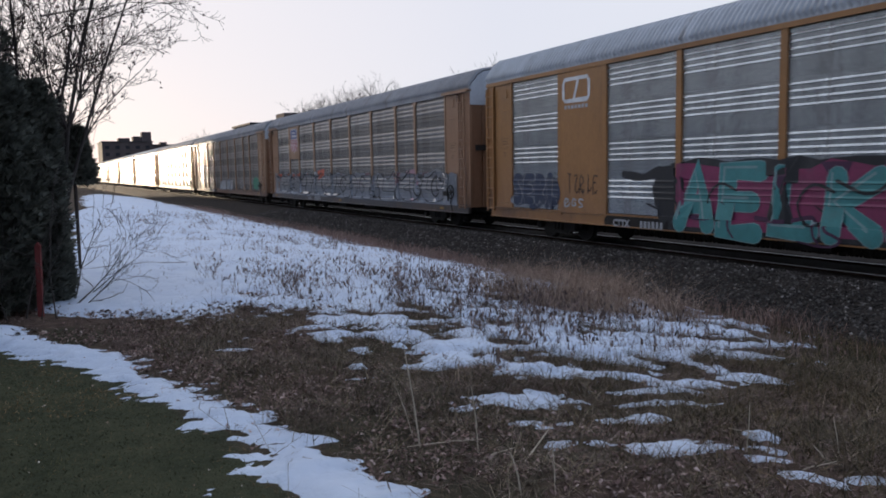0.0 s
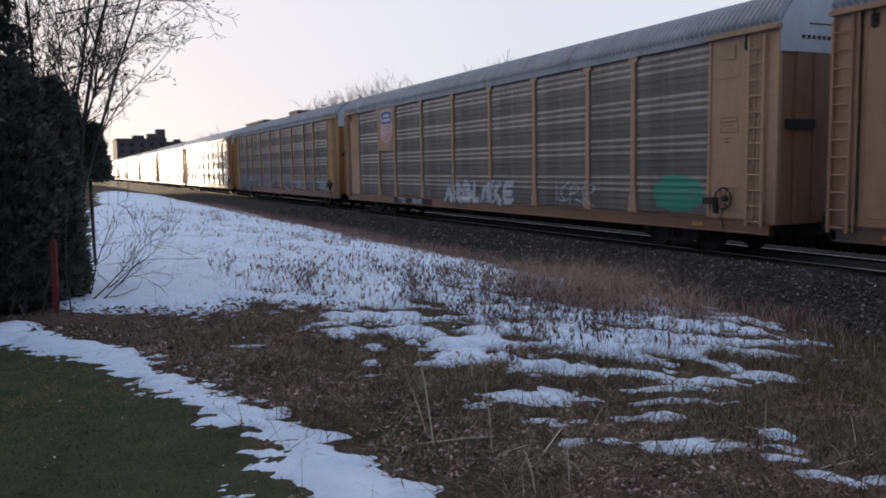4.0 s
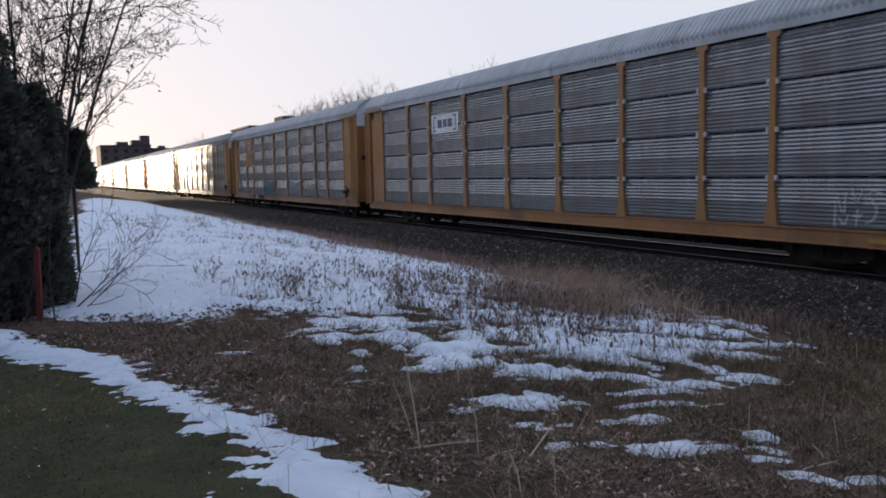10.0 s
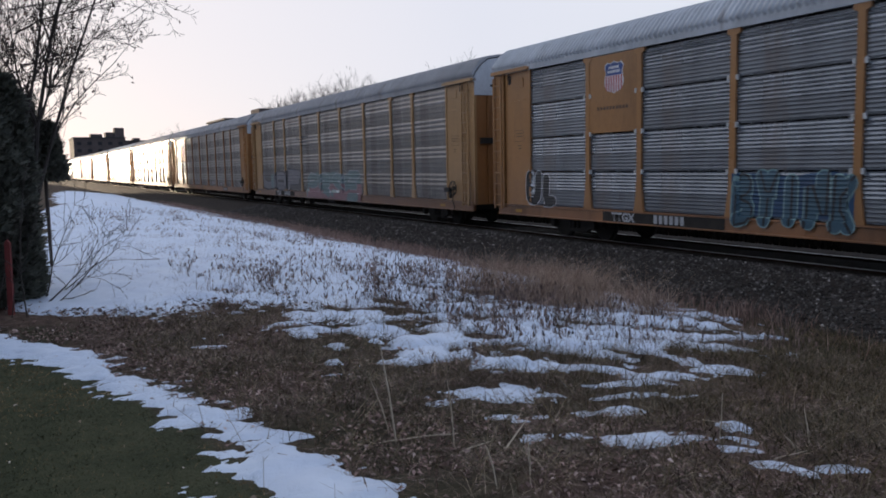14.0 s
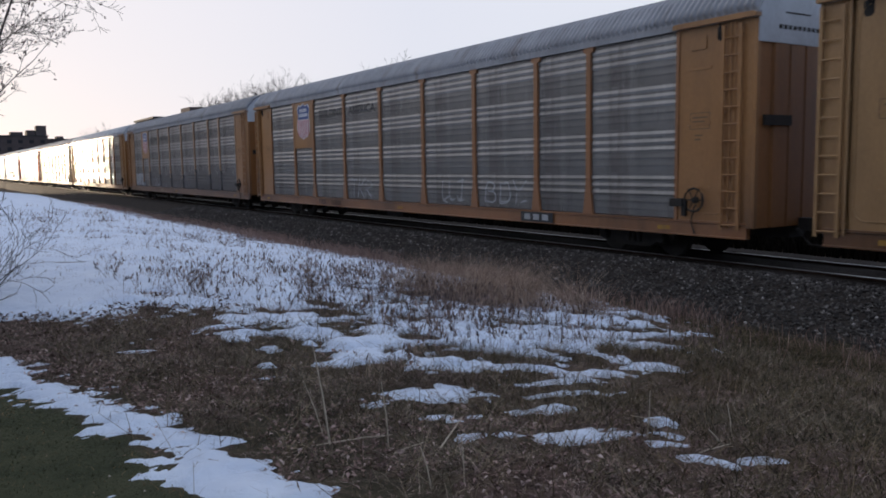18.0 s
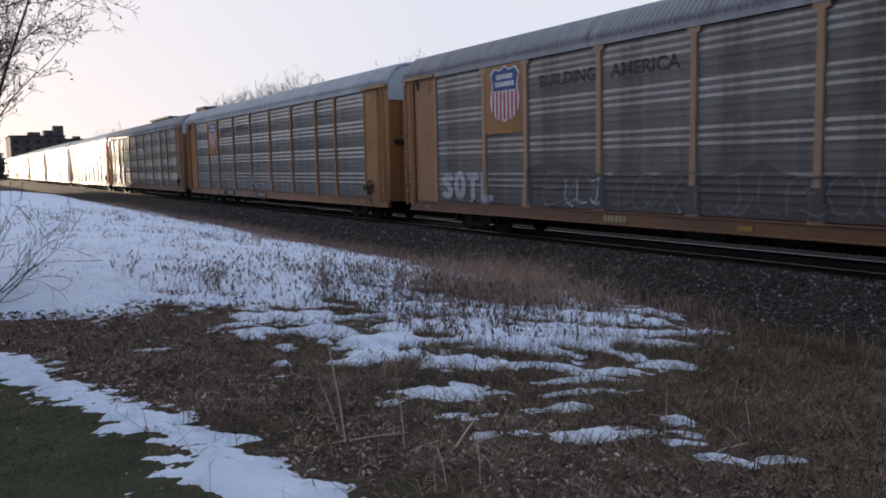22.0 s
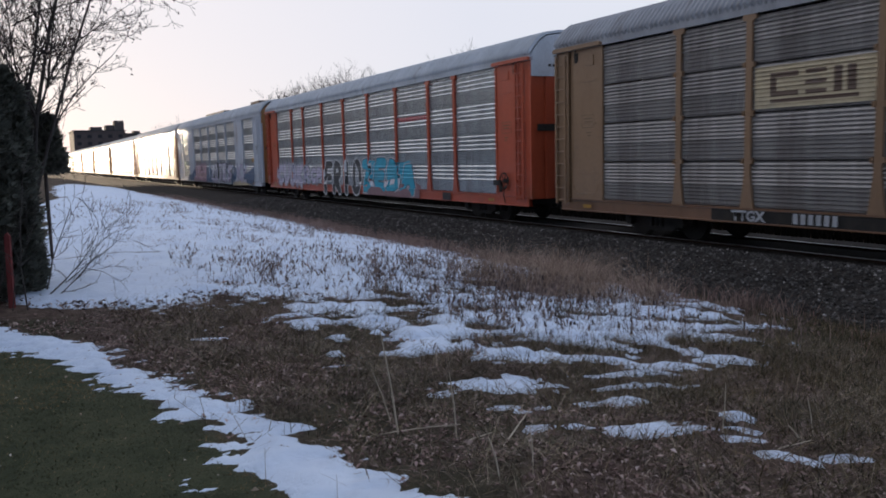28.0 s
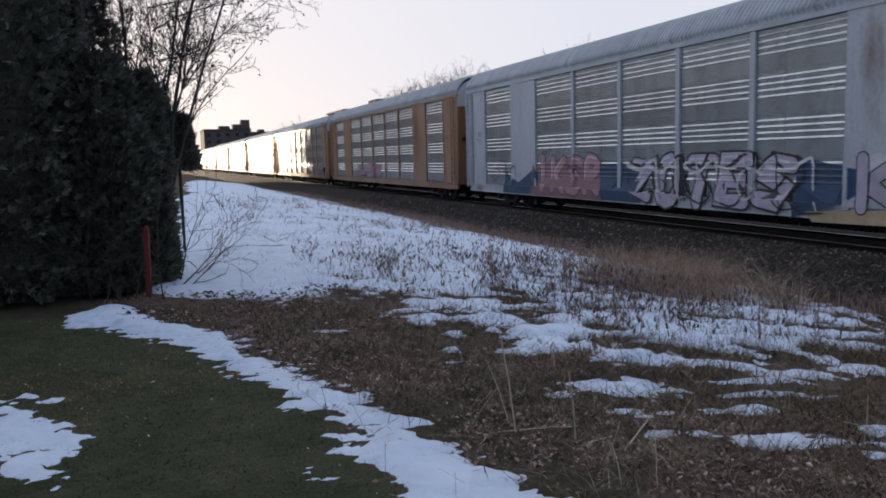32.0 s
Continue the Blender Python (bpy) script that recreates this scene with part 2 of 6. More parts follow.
# the small remnants near the lawn, ragged by their own size
REMNANTS = (
    (3.06, 4.80, 0.46, 0.17, -24), (2.78, 4.98, 0.14, 0.05, -26), (3.56, 4.16, 0.25, 0.15, -23), (3.24, 3.54, 0.28, 0.14, -24), (3.47, 3.47, 0.22, 0.045, -24),
    (4.0, 3.54, 0.11, 0.11, -40), (3.8, 3.33, 0.09, 0.06, -45), (3.62, 3.15, 0.14, 0.045, -23), (3.62, 2.84, 0.15, 0.065, -55),
    (2.67, 3.88, 0.085, 0.085, -23), (2.8, 4.4, 0.08, 0.05, -18), (2.84, 4.28, 0.06, 0.04, -18), (3.0, 4.3, 0.06, 0.04, -18), (2.53, 4.84, 0.10, 0.06, -29), (2.9, 3.73, 0.07, 0.03, -16), (3.9, 2.69, 0.09, 0.05, -40),
    (3.96, 4.45, 0.38, 0.07, -17), (4.2, 4.75, 0.42, 0.10, -14), (4.75, 4.95, 0.40, 0.13, -10), (5.5, 5.0, 0.38, 0.16, 0), (3.6, 5.3, 0.30, 0.10, -20), (4.3, 5.25, 0.5, 0.12, -14), (6.4, 5.9, 0.4, 0.12, 5),
    (-0.86, 5.35, 0.28, 0.85, 12), (2.2, 5.9, 0.10, 0.04, -30), (1.5, 7.4, 0.14, 0.05, -30), (8.6, 9.7, 0.55, 0.22, 10), (9.0, 9.15, 0.5, 0.18, 10), (9.25, 10.0, 0.4, 0.16, 10), (8.3, 9.1, 0.5, 0.2, 5),
)
STRIP_Y = (0.2, 1.5, 2.6, 3.45, 3.75, 4.1, 4.4, 4.85, 5.1, 5.7, 6.4, 7.2, 7.5, 7.9, 8.4, 8.9)
STRIP_X = (2.1, 1.80, 1.50, 1.33, 1.25, 1.17, 1.25, 1.16, 1.08, 0.90, 0.65, 0.46, 0.32, 0.10, -0.14, -0.55)
STRIP_HALF = (-0.10, 0.14, 0.29, 0.31, 0.28, 0.30, 0.20, 0.13, 0.14, 0.16, 0.15, 0.17, 0.22, 0.24, 0.25, 0.30)


def ellipse(x, y, cx, cy, a, b, turn):
    c, s = math.cos(radians(turn)), math.sin(radians(turn))
    u, v = ((x - cx) * c + (y - cy) * s) / a, (-(x - cx) * s + (y - cy) * c) / b
    return 1 - np.sqrt(u * u + v * v)


def snow_depth(x, y):
    x, y = np.asarray(x, float), np.asarray(y, float)
    best = np.full(np.broadcast(x, y).shape, -1.0)
    for cx, cy, a, b, turn in DRIFTS:
        best = np.maximum(best, ellipse(x, y, cx, cy, a, b, turn) * min(a, b, 1.6))
    patchy = np.clip((y - 4.6) / 0.8, 0, 1) * np.clip((14.5 - y) / 4.0, 0, 1) * np.clip((x - 1.6) / 1.2, 0, 1)
    bank = np.clip((x - 7.6) / 2.4, 0, 1)
    best = np.where(best > 0, np.minimum(best, 0.55 - 0.33 * np.maximum(patchy, 0.8 * bank)), best)
    along = (np.interp(y, STRIP_Y, STRIP_HALF) - np.abs(x - np.interp(y, STRIP_Y, STRIP_X)))
    along = np.where((y > 0.6) & (y < 9.6), along, -1)
    best = np.maximum(best, along)
    u, v = x * 0.94 - y * 0.34, x * 0.34 + y * 0.94
    near_strip = np.clip((2.2 - x) / 0.8, 0, 1) * np.clip((10.5 - y) / 1.5, 0, 1)
    ragged = 0.55 * (fbm(x * 0.9, y * 0.9, 11) - 0.5) + 0.5 * (fbm(x * 2.6, y * 2.2, 23) - 0.5)
    ragged = ragged * np.clip((y - 4.6) / 1.2, 0, 1) * (1 - near_strip)
    ragged = ragged + near_strip * (0.32 * (fbm(x * 4.6, y * 4.6, 37, 4) - 0.5) + 0.58 * (fbm(u * 6.5, v * 17, 39, 3) - 0.5))
    # thin lace of melting snow, drawn out across the slope
    lace = 1.7 * (fbm(u * 1.3, v * 2.4, 31, 3) - 0.52) + 1.0 * (fbm(u * 4.6, v * 7.0, 33, 4) - 0.5)
    ragged = ragged + patchy * lace
    ragged = ragged - 1.0 * bank * (fbm(x * 3, y * 1.6, 41, 3) - 0.22)
    ragged = ragged + 0.25 * (1 - near_strip) * (fbm(x * 9, y * 9, 47, 3) - 0.5)
    total = best + ragged
    torn = 1.7 * (fbm(u * 6.0, v * 9.0, 43, 4) - 0.53) + 0.8 * (fbm(u * 14, v * 20, 45, 3) - 0.5)
    for cx, cy, a, b, turn in REMNANTS:
        total = np.maximum(total, (ellipse(x, y, cx, cy, a * 0.92, b * 0.86, turn) + torn) * min(a, b) * 1.2)
    return total


def grid(xs, ys):
    X, Y = np.meshgrid(xs, ys)
    n, m = len(xs), len(ys)
    idx = np.arange(n * m).reshape(m, n)
    faces = np.stack([idx[:-1, :-1], idx[:-1, 1:], idx[1:, 1:], idx[1:, :-1]], -1).reshape(-1, 4)
    return X.ravel(), Y.ravel(), faces


def ground_material():
    m, nt, b = nodes_of("winter ground")
    tc = nt.nodes.new("ShaderNodeTexCoord")
    sep = nt.nodes.new("ShaderNodeSeparateXYZ")
    nt.links.new(tc.outputs["Object"], sep.inputs[0])
    litter = ramp(nt, noise_tex(nt, 9, 6, 0.7), [(0.3, (0.045, 0.030, 0.023)), (0.5, (0.10, 0.066, 0.050)), (0.72, (0.19, 0.13, 0.095))])
    green = ramp(nt, noise_tex(nt, 7, 6, 0.7), [(0.3, (0.028, 0.026, 0.016)), (0.7, (0.085, 0.070, 0.042))])
    broad = ramp(nt, noise_tex(nt, 0.7, 4, 0.6), [(0.42, (0, 0, 0)), (0.6, (1, 1, 1))])
    wild = mix(nt, broad, litter, green)
    lawn = ramp(nt, noise_tex(nt, 3, 6, 0.7), [(0.3, (0.034, 0.040, 0.021)), (0.7, (0.086, 0.086, 0.047))])
    attr = nt.nodes.new("ShaderNodeAttribute")
    attr.attribute_name = "lawn"
    col = mix(nt, attr.outputs["Fac"], wild, lawn)
    nt.links.new(col, b.inputs["Base Color"])
    b.inputs["Roughness"].default_value = 0.95
    b.inputs["Specular IOR Level"].default_value = 0.15
    bump(nt, b, noise_tex(nt, 25, 5, 0.75), 0.7, 0.04)
    return m


def snow_material():
    m, nt, b = nodes_of("old snow")
    col = ramp(nt, noise_tex(nt, 1.7, 5, 0.6), [(0.3, (0.60, 0.66, 0.78)), (0.7, (0.73, 0.785, 0.88))])
    specks = ramp(nt, noise_tex(nt, 26, 5, 0.85), [(0.64, (1, 1, 1)), (0.76, (0.55, 0.50, 0.46))])
    nt.links.new(mix(nt, 1.0, col, specks, "MULTIPLY"), b.inputs["Base Color"])
    b.inputs["Roughness"].default_value = 0.75
    b.inputs["Specular IOR Level"].default_value = 0.25
    bump(nt, b, noise_tex(nt, 10, 7, 0.75), 0.55, 0.05)
    return m


def far_steps(near, far, step, grow):
    out, s = [near], step
    while abs(out[-1]) < abs(far):
        out.append(out[-1] + s)
        s *= grow
    return out


def build_ground():
    xs = sorted(set([round(v, 3) for v in far_steps(-3, -1800, -0.3, 1.25)] + list(np.arange(-3, 11.01, 0.1).round(3))
                    + [round(v, 3) for v in far_steps(11.2, 1800, 0.4, 1.2)]))
    ys = sorted(set([round(v, 3) for v in far_steps(0.5, -900, -0.4, 1.3)] + list(np.arange(0.5, 16.01, 0.1).round(3))
                    + [round(v, 3) for v in far_steps(16.2, 3500, 0.3, 1.05)]))
    X, Y, F = grid(xs, ys)
    me = np_mesh("ground", np.stack([X, Y, ground_z(X, Y)], 1), F, ground_material(), True)
    lawn = me.attributes.new("lawn", "FLOAT", "POINT")
    fringe = 0.25 * (fbm(X * 2.2, Y * 2.2, 51) - 0.5)
    lawn.data.foreach_set("value", np.clip((lawn_edge(Y) - X + fringe) / 0.12 + 0.5, 0, 1).astype(np.float32))
    tagged(new("ground", me), "brown winter ground with dead grass and a green mown lawn", "ground", kind="structure")


def build_snow():
    parts = []
    for xs, ys in ((np.arange(-2.6, 11.2, 0.032), np.arange(0.6, 9.0, 0.032)), (np.arange(-2.6, 11.2, 0.055), np.arange(8.97, 15.0, 0.055)), (np.arange(-1.2, 11.6, 0.13), np.arange(15.0, 40.0, 0.14)),
                   (np.arange(1.2, 11.6, 0.3), np.arange(40.0, 86.0, 0.4))):
        X, Y, F = grid(xs, ys)
        d = snow_depth(X, Y)
        lumps = 0.035 * (fbm(X * 4, Y * 4, 61, 3) - 0.5) + 0.03 * (fbm(X * 9, Y * 9, 63, 2) - 0.5) + 0.11 * (fbm(X * 1.1, Y * 1.1, 67, 3) - 0.5)
        thick = np.clip(np.tanh(d * 3.2) * 0.06, -0.06, 1) + lumps * np.clip(d * 2.5, 0, 1)
        Z = ground_z(X, Y) + 0.005 + thick
        keep = (d[F] > -0.12).any(1)
        F = F[keep]
        used = np.unique(F)
        remap = np.full(len(X), -1)
        remap[used] = np.arange(len(used))
        parts.append((np.stack([X, Y, Z], 1)[used], remap[F]))
    V, F, n = [], [], 0
    for v, f in parts:
        V.append(v), F.append(f + n)
        n += len(v)
    tagged(new("snow", np_mesh("snow", np.concatenate(V), np.concatenate(F), snow_material(), True)),
           "patchy old melting snow over dead grass", "snow", kind="stuff")


build_ground()
build_snow()

# ---- paints and metals ----
PAINT = {}


def paint(name, c, rough=0.36, rust=0.35, metal=0.0):
    if name not in PAINT:
        light, dark = tuple(min(1, v * 1.12) for v in c), tuple(v * 0.78 for v in c)
        PAINT[name] = surface(name, dark, light, 1.1, rough, metal, (1, 1, 0.35), 26, 0.18, 0.12, 0.06,
                              (0.13, 0.065, 0.03), 0.55, rust)
    return PAINT[name]


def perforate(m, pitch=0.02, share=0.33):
    """Punches rows of round holes into a sheet's material, which also darkens the flats."""
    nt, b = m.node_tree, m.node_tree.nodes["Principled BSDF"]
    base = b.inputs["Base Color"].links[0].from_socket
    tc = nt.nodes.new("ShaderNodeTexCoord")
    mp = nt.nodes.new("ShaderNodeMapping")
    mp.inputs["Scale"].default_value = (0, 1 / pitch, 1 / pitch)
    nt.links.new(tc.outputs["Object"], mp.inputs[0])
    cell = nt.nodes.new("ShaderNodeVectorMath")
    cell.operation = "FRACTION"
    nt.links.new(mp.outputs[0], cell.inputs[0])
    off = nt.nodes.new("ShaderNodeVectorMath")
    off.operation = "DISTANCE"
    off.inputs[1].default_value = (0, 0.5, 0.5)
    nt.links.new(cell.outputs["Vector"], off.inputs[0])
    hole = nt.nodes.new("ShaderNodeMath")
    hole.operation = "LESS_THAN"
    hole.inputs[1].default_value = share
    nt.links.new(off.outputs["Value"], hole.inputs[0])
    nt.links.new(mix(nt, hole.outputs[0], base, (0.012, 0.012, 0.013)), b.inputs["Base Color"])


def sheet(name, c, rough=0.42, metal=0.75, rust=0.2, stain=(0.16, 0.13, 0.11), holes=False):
    # besides the holes, darker flats paint in the ridges' brightness under the sky
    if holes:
        sheet(name + " dimmed_perforated", tuple(0.96 * v for v in c), rough + 0.12, metal, rust + 0.1, stain)
        perforate(PAINT[name + " dimmed_perforated"], 0.02, 0.33 if name == "zinc" else 0.31)
    if name not in PAINT:
        light, dark = tuple(min(1, v * 1.12) for v in c), tuple(v * 0.78 for v in c)
        PAINT[name] = surface(name, dark, light, 0.9, rough, metal, (1, 2.0, 0.3), 18, 0.14, 0.08, 0.12, stain, 0.7, rust)
    return PAINT[name]


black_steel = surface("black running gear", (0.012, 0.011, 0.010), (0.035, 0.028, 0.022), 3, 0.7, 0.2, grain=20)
roof_metal = sheet("galvanised roof", (0.40, 0.42, 0.45), 0.5, 0.2, 0.1)
roof_brown = sheet("weathered roof", (0.29, 0.29, 0.305), 0.55, 0.15, 0.2)
end_white = paint("faded white end", (0.55, 0.57, 0.60), 0.6, 0.15)

# ---- the rail cars ----
CAR_LEN, BODY, NEAR_X, MID_X = 28.4, 27.2, -1.52, 14.83
BAYS = (1.9, 4.6, 6.55, 9.38, 12.22, 15.05, 17.87, 20.65, 22.6, 25.3)
SHORT_BAYS = (1.48, 4.16, 6.2, 8.95, 11.88, 14.7, 17.5, 20.3, 22.3, 25.3)   # where the plates start nearer to the rear end
TIER_Z, TIER_H = 0.92, 0.965


def ridges(style):
    """The section of one tier's sheet: (height over the tier's foot, how far it stands out)."""
    out = [(0.0, 0.0)]
    if style == "group":
        starts, deep, low, flat, up = [0.40 + 0.14 * i for i in range(4)], 0.020, 0.008, 0.004, 0.040
    elif style == "soft":
        starts, deep, low, flat, up = [0.12 + 0.165 * i for i in range(5)], 0.0115, 0.036, 0.012, 0.062
    else:
        starts, deep, low, flat, up = [0.03 + 0.082 * i for i in range(11)], 0.020, 0.012, 0.004, 0.038
    for i, s in enumerate(starts):
        h = deep * (0.4 if i < 5 else 1.3 if i % 2 else 0.9) if style == "fine" else deep * (0.35, 0.6, 1.2, 1.1, 1.2)[i] if style == "soft" else deep
        out += [(s, 0.0), (s + low, h), (s + low + flat, h), (s + low + flat + up, 0.0)]
    out.append((TIER_H - (0.035 if style == "fine" else 0.004), 0.0))
    return out


def stands_out(z, style):
    """How far the sheet stands out at the height z over the rail."""
    t = (z - TIER_Z) % TIER_H
    r = ridges(style)
    return float(np.interp(t, [a for a, _ in r], [b for _, b in r]))


MESHES = {}


def panel_mesh(width, style):
    key = ("panel", round(width, 2), style)
    if key not in MESHES:
        bm = bmesh.new()
        prof = ridges(style)
        bm_sweep(bm, [(-1.46, 0.0)] + [(-1.475 - d, z) for z, d in prof] + [(-1.46, prof[-1][0])], -width / 2, width / 2)
        # ridges take the brighter solid copy, flats the darkened one
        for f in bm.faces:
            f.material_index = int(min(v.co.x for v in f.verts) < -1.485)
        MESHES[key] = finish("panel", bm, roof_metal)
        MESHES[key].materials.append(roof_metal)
    return MESHES[key]


def post_mesh(flared):
    key = ("post", flared)
    if key not in MESHES:
        bm = bmesh.new()
        if flared:
            outline = [(-0.19, 0.86), (0.19, 0.86), (0.15, 1.0), (0.075, 1.62), (0.075, 4.66), (0.17, 4.70), (0.17, 4.80), (-0.17, 4.80), (-0.17, 4.70), (-0.075, 4.66), (-0.075, 1.62), (-0.15, 1.0)]
            bm_prism(bm, outline, -1.535, -1.45)
        else:
            bm_prism(bm, [(-0.085, 0.80), (0.085, 0.80), (0.085, 4.86), (-0.085, 4.86)], -1.53, -1.45)
        MESHES[key] = finish("post", bm, roof_metal)
    return MESHES[key]


def roof_mesh():
    if "roof" not in MESHES:
        sec = [(-1.54, 4.89), (-1.536, 4.96), (-1.52, 4.99), (-1.43, 5.13), (-1.21, 5.38), (-0.98, 5.53), (-0.5, 5.61), (0, 5.64)]
        sec = sec + [(-x, z) for x, z in sec[-2::-1]]
        xs, zs = np.array(sec).T
        rib = 0.16
        n = int(BODY / rib)
        ys, lift = [], []
        for i in range(n):
            y0 = -BODY / 2 + i * rib
            ys += [y0, y0 + 0.056, y0 + 0.064, y0 + 0.146, y0 + 0.154]
            lift += [0, 0, 1, 1, 0]
        ys.append(BODY / 2), lift.append(0)
        k = 0.09 * np.array(lift)[:, None]
        nx, nz = xs / 1.6, np.clip((zs - 4.8) / 0.9, 0.1, 1)
        w = np.array([0 if abs(x) > 1.52 else 1 for x in xs])
        X = xs[None] + k * nx[None] * w
        Z = zs[None] + k * nz[None] * w
        Y = np.repeat(np.array(ys)[:, None], len(xs), 1)
        idx = np.arange(X.size).reshape(X.shape)
        F = np.stack([idx[:-1, :-1], idx[:-1, 1:], idx[1:, 1:], idx[1:, :-1]], -1).reshape(-1, 4)
        MESHES["roof"] = np_mesh("roof", np.stack([X, Y, Z], -1).reshape(-1, 3), F, roof_metal)
    return MESHES["roof"]


def simple(key, build):
    if key not in MESHES:
        bm = bmesh.new()
        build(bm)
        MESHES[key] = finish(key, bm, black_steel)
    return MESHES[key]


def sill_build(bm):
    sec = [(-1.38, 0.90), (-1.535, 0.90), (-1.535, 0.86), (-1.50, 0.85), (-1.50, 0.61), (-1.53, 0.60), (-1.53, 0.575), (-1.38, 0.575)]
    bm_sweep(bm, sec + sec[:1], -BODY / 2 + 0.2, BODY / 2 - 0.2, False)


def far_side_build(bm):
    sec = []
    for tier in range(4):
        sec += [(1.475 + d, TIER_Z + tier * TIER_H + z) for z, d in ridges("soft")]
    bm_sweep(bm, [(1.5, 0.58)] + sec + [(1.5, 4.84)], -BODY / 2 + 0.1, BODY / 2 - 0.1)


def underframe_build(bm):
    bm_box(bm, -0.25, 0.25, -13.5, 13.5, 0.55, 1.0)
    bm_box(bm, -1.37, 1.45, -13.3, 13.3, 0.93, 1.02)
    for i in range(11):
        bm_box(bm, -1.36, 1.36, -11 + 2.2 * i - 0.06, -11 + 2.2 * i + 0.06, 0.6, 0.93)
    bm_box(bm, -0.9, -0.3, 1.0, 2.1, 0.35, 0.8)
    bm_tube(bm, [(-0.8, -3.2, 0.55), (-0.8, -1.9, 0.55)], [0.2, 0.2], 10)


def eave_build(bm):
    bm_box(bm, -1.55, -1.45, -BODY / 2, BODY / 2, 4.795, 4.905)


def end_panel_build(bm):
    """The plain sheet beside the corner; the car's end is at +y."""
    bm_box(bm, -1.50, -1.44, -0.91, 0.33, 0.86, 4.80)
    bm_box(bm, -1.40, -1.36, 0.20, 0.60, 0.86, 4.80)
    # the pressed bead that frames the sheet, with rounded corners
    bead = [(-0.80, 1.30), (-0.74, 1.12), (-0.62, 1.05), (0.08, 1.05), (0.20, 1.12), (0.26, 1.30), (0.26, 4.40), (0.20, 4.58), (0.08, 4.66)]
    bm_tube(bm, [(-1.50, y, z) for y, z in bead], [0.014] * len(bead), 6)


def corner_post_build(bm):
    sec = [(-1.42, 0.42), (-1.53, 0.42), (-1.53, 0.47), (-1.505, 0.50), (-1.505, 0.88), (-1.52, 0.91), (-1.52, 0.955), (-1.42, 0.955)]
    low = [bm.verts.new((x, y, 0.80)) for x, y in sec]
    top = [bm.verts.new((x, y, 4.80)) for x, y in sec]
    for i in range(len(sec)):
        j = (i + 1) % len(sec)
        bm.faces.new((low[i], low[j], top[j], top[i]))
    bm.faces.new(top), bm.faces.new(low[::-1])


def corner_sheet_build(bm):
    bm_box(bm, -1.502, -1.44, 0.33, 0.42, 0.86, 4.80)


def jamb_build(bm):
    bm_box(bm, -1.527, -1.44, -0.99, -0.91, 0.86, 4.80)


def lip_build(bm):
    bm_prism(bm, [(-1.0, 4.80), (0.98, 4.80), (0.98, 4.87), (0.90, 4.90), (-0.95, 4.90), (-1.0, 4.87)], -1.64, -1.46)


def rib_build(bm):
    bm_box(bm, -1.514, -1.49, -0.7, -0.1, 0, 0.05)


def hatch_build(bm):
    bm_prism(bm, [(-0.62, 4.37), (-0.60, 4.35), (-0.24, 4.35), (-0.22, 4.37), (-0.22, 4.60), (-0.24, 4.62), (-0.60, 4.62), (-0.62, 4.60)], -1.522, -1.49)


def latch_build(bm):
    """A black plate painted for the dark of the lock's opening under the lip, and the hook."""
    bm_prism(bm, [(0.02, 4.52), (0.07, 4.46), (0.16, 4.46), (0.20, 4.52), (0.20, 4.72), (0.02, 4.72)], -1.506, -1.49)
    bm_tube(bm, [(-1.53, 0.10, 4.80), (-1.56, 0.12, 4.62), (-1.53, 0.05, 4.52)], [0.018, 0.018, 0.014], 6)


def pull_rod_build(bm):
    """The upright rod that locks the end doors, with its brackets."""
    bm_tube(bm, [(-1.56, 0.38, 0.78), (-1.56, 0.38, 4.86)], [0.022, 0.022], 7)
    for z in (0.95, 2.0, 3.1, 4.3):
        bm_box(bm, -1.58, -1.50, 0.35, 0.41, z, z + 0.06)


def stencil_build(bm):
    """The thin printed frame and lines on the end panel."""
    for y0, y1, z0, z1 in ((-0.62, -0.12, 3.08, 3.095), (-0.62, -0.12, 2.76, 2.775), (-0.62, -0.605, 2.76, 3.095), (-0.135, -0.12, 2.76, 3.095), (-0.56, -0.2, 2.98, 3.01), (-0.56, -0.26, 2.90, 2.93), (-0.5, -0.3, 2.62, 2.65), (-0.5, -0.34, 2.54, 2.57)):
        bm_box(bm, -1.503, -1.495, y0, y1, z0, z1)


stencil_paint = paint("dull stencil", (0.16, 0.10, 0.05), 0.6, 0.2)


def brake_gear_build(bm):
    """A lever and its housing beside the last panel."""
    bm_box(bm, -1.60, -1.50, -1.05, -0.72, 1.18, 1.34)
    bm_box(bm, -1.57, -1.50, -0.76, -0.66, 0.98, 1.30)
    ring = [(-1.60, -0.42 + 0.24 * math.cos(a * 0.5236), 1.32 + 0.24 * math.sin(a * 0.5236)) for a in range(13)]
    bm_tube(bm, ring, [0.022] * 13, 6, False)
    for a in range(3):
        u, v = 0.24 * math.cos(a * 1.047), 0.24 * math.sin(a * 1.047)
        bm_tube(bm, [(-1.60, -0.42 - u, 1.32 - v), (-1.60, -0.42 + u, 1.32 + v)], [0.012, 0.012], 5, False)
    bm_tube(bm, [(-1.62, -0.42, 1.32), (-1.50, -0.42, 1.32)], [0.05, 0.07], 10)
    bm_tube(bm, [(-1.56, -0.42, 1.20), (-1.57, -0.50, 0.9), (-1.53, -0.44, 0.62)], [0.016, 0.016, 0.016], 5)


def clip_build(bm):
    bm_box(bm, -1.55, -1.49, -0.028, 0.028, -0.055, 0.055)


clip_metal = paint("bare clip", (0.56, 0.56, 0.55), 0.45, 0.1)


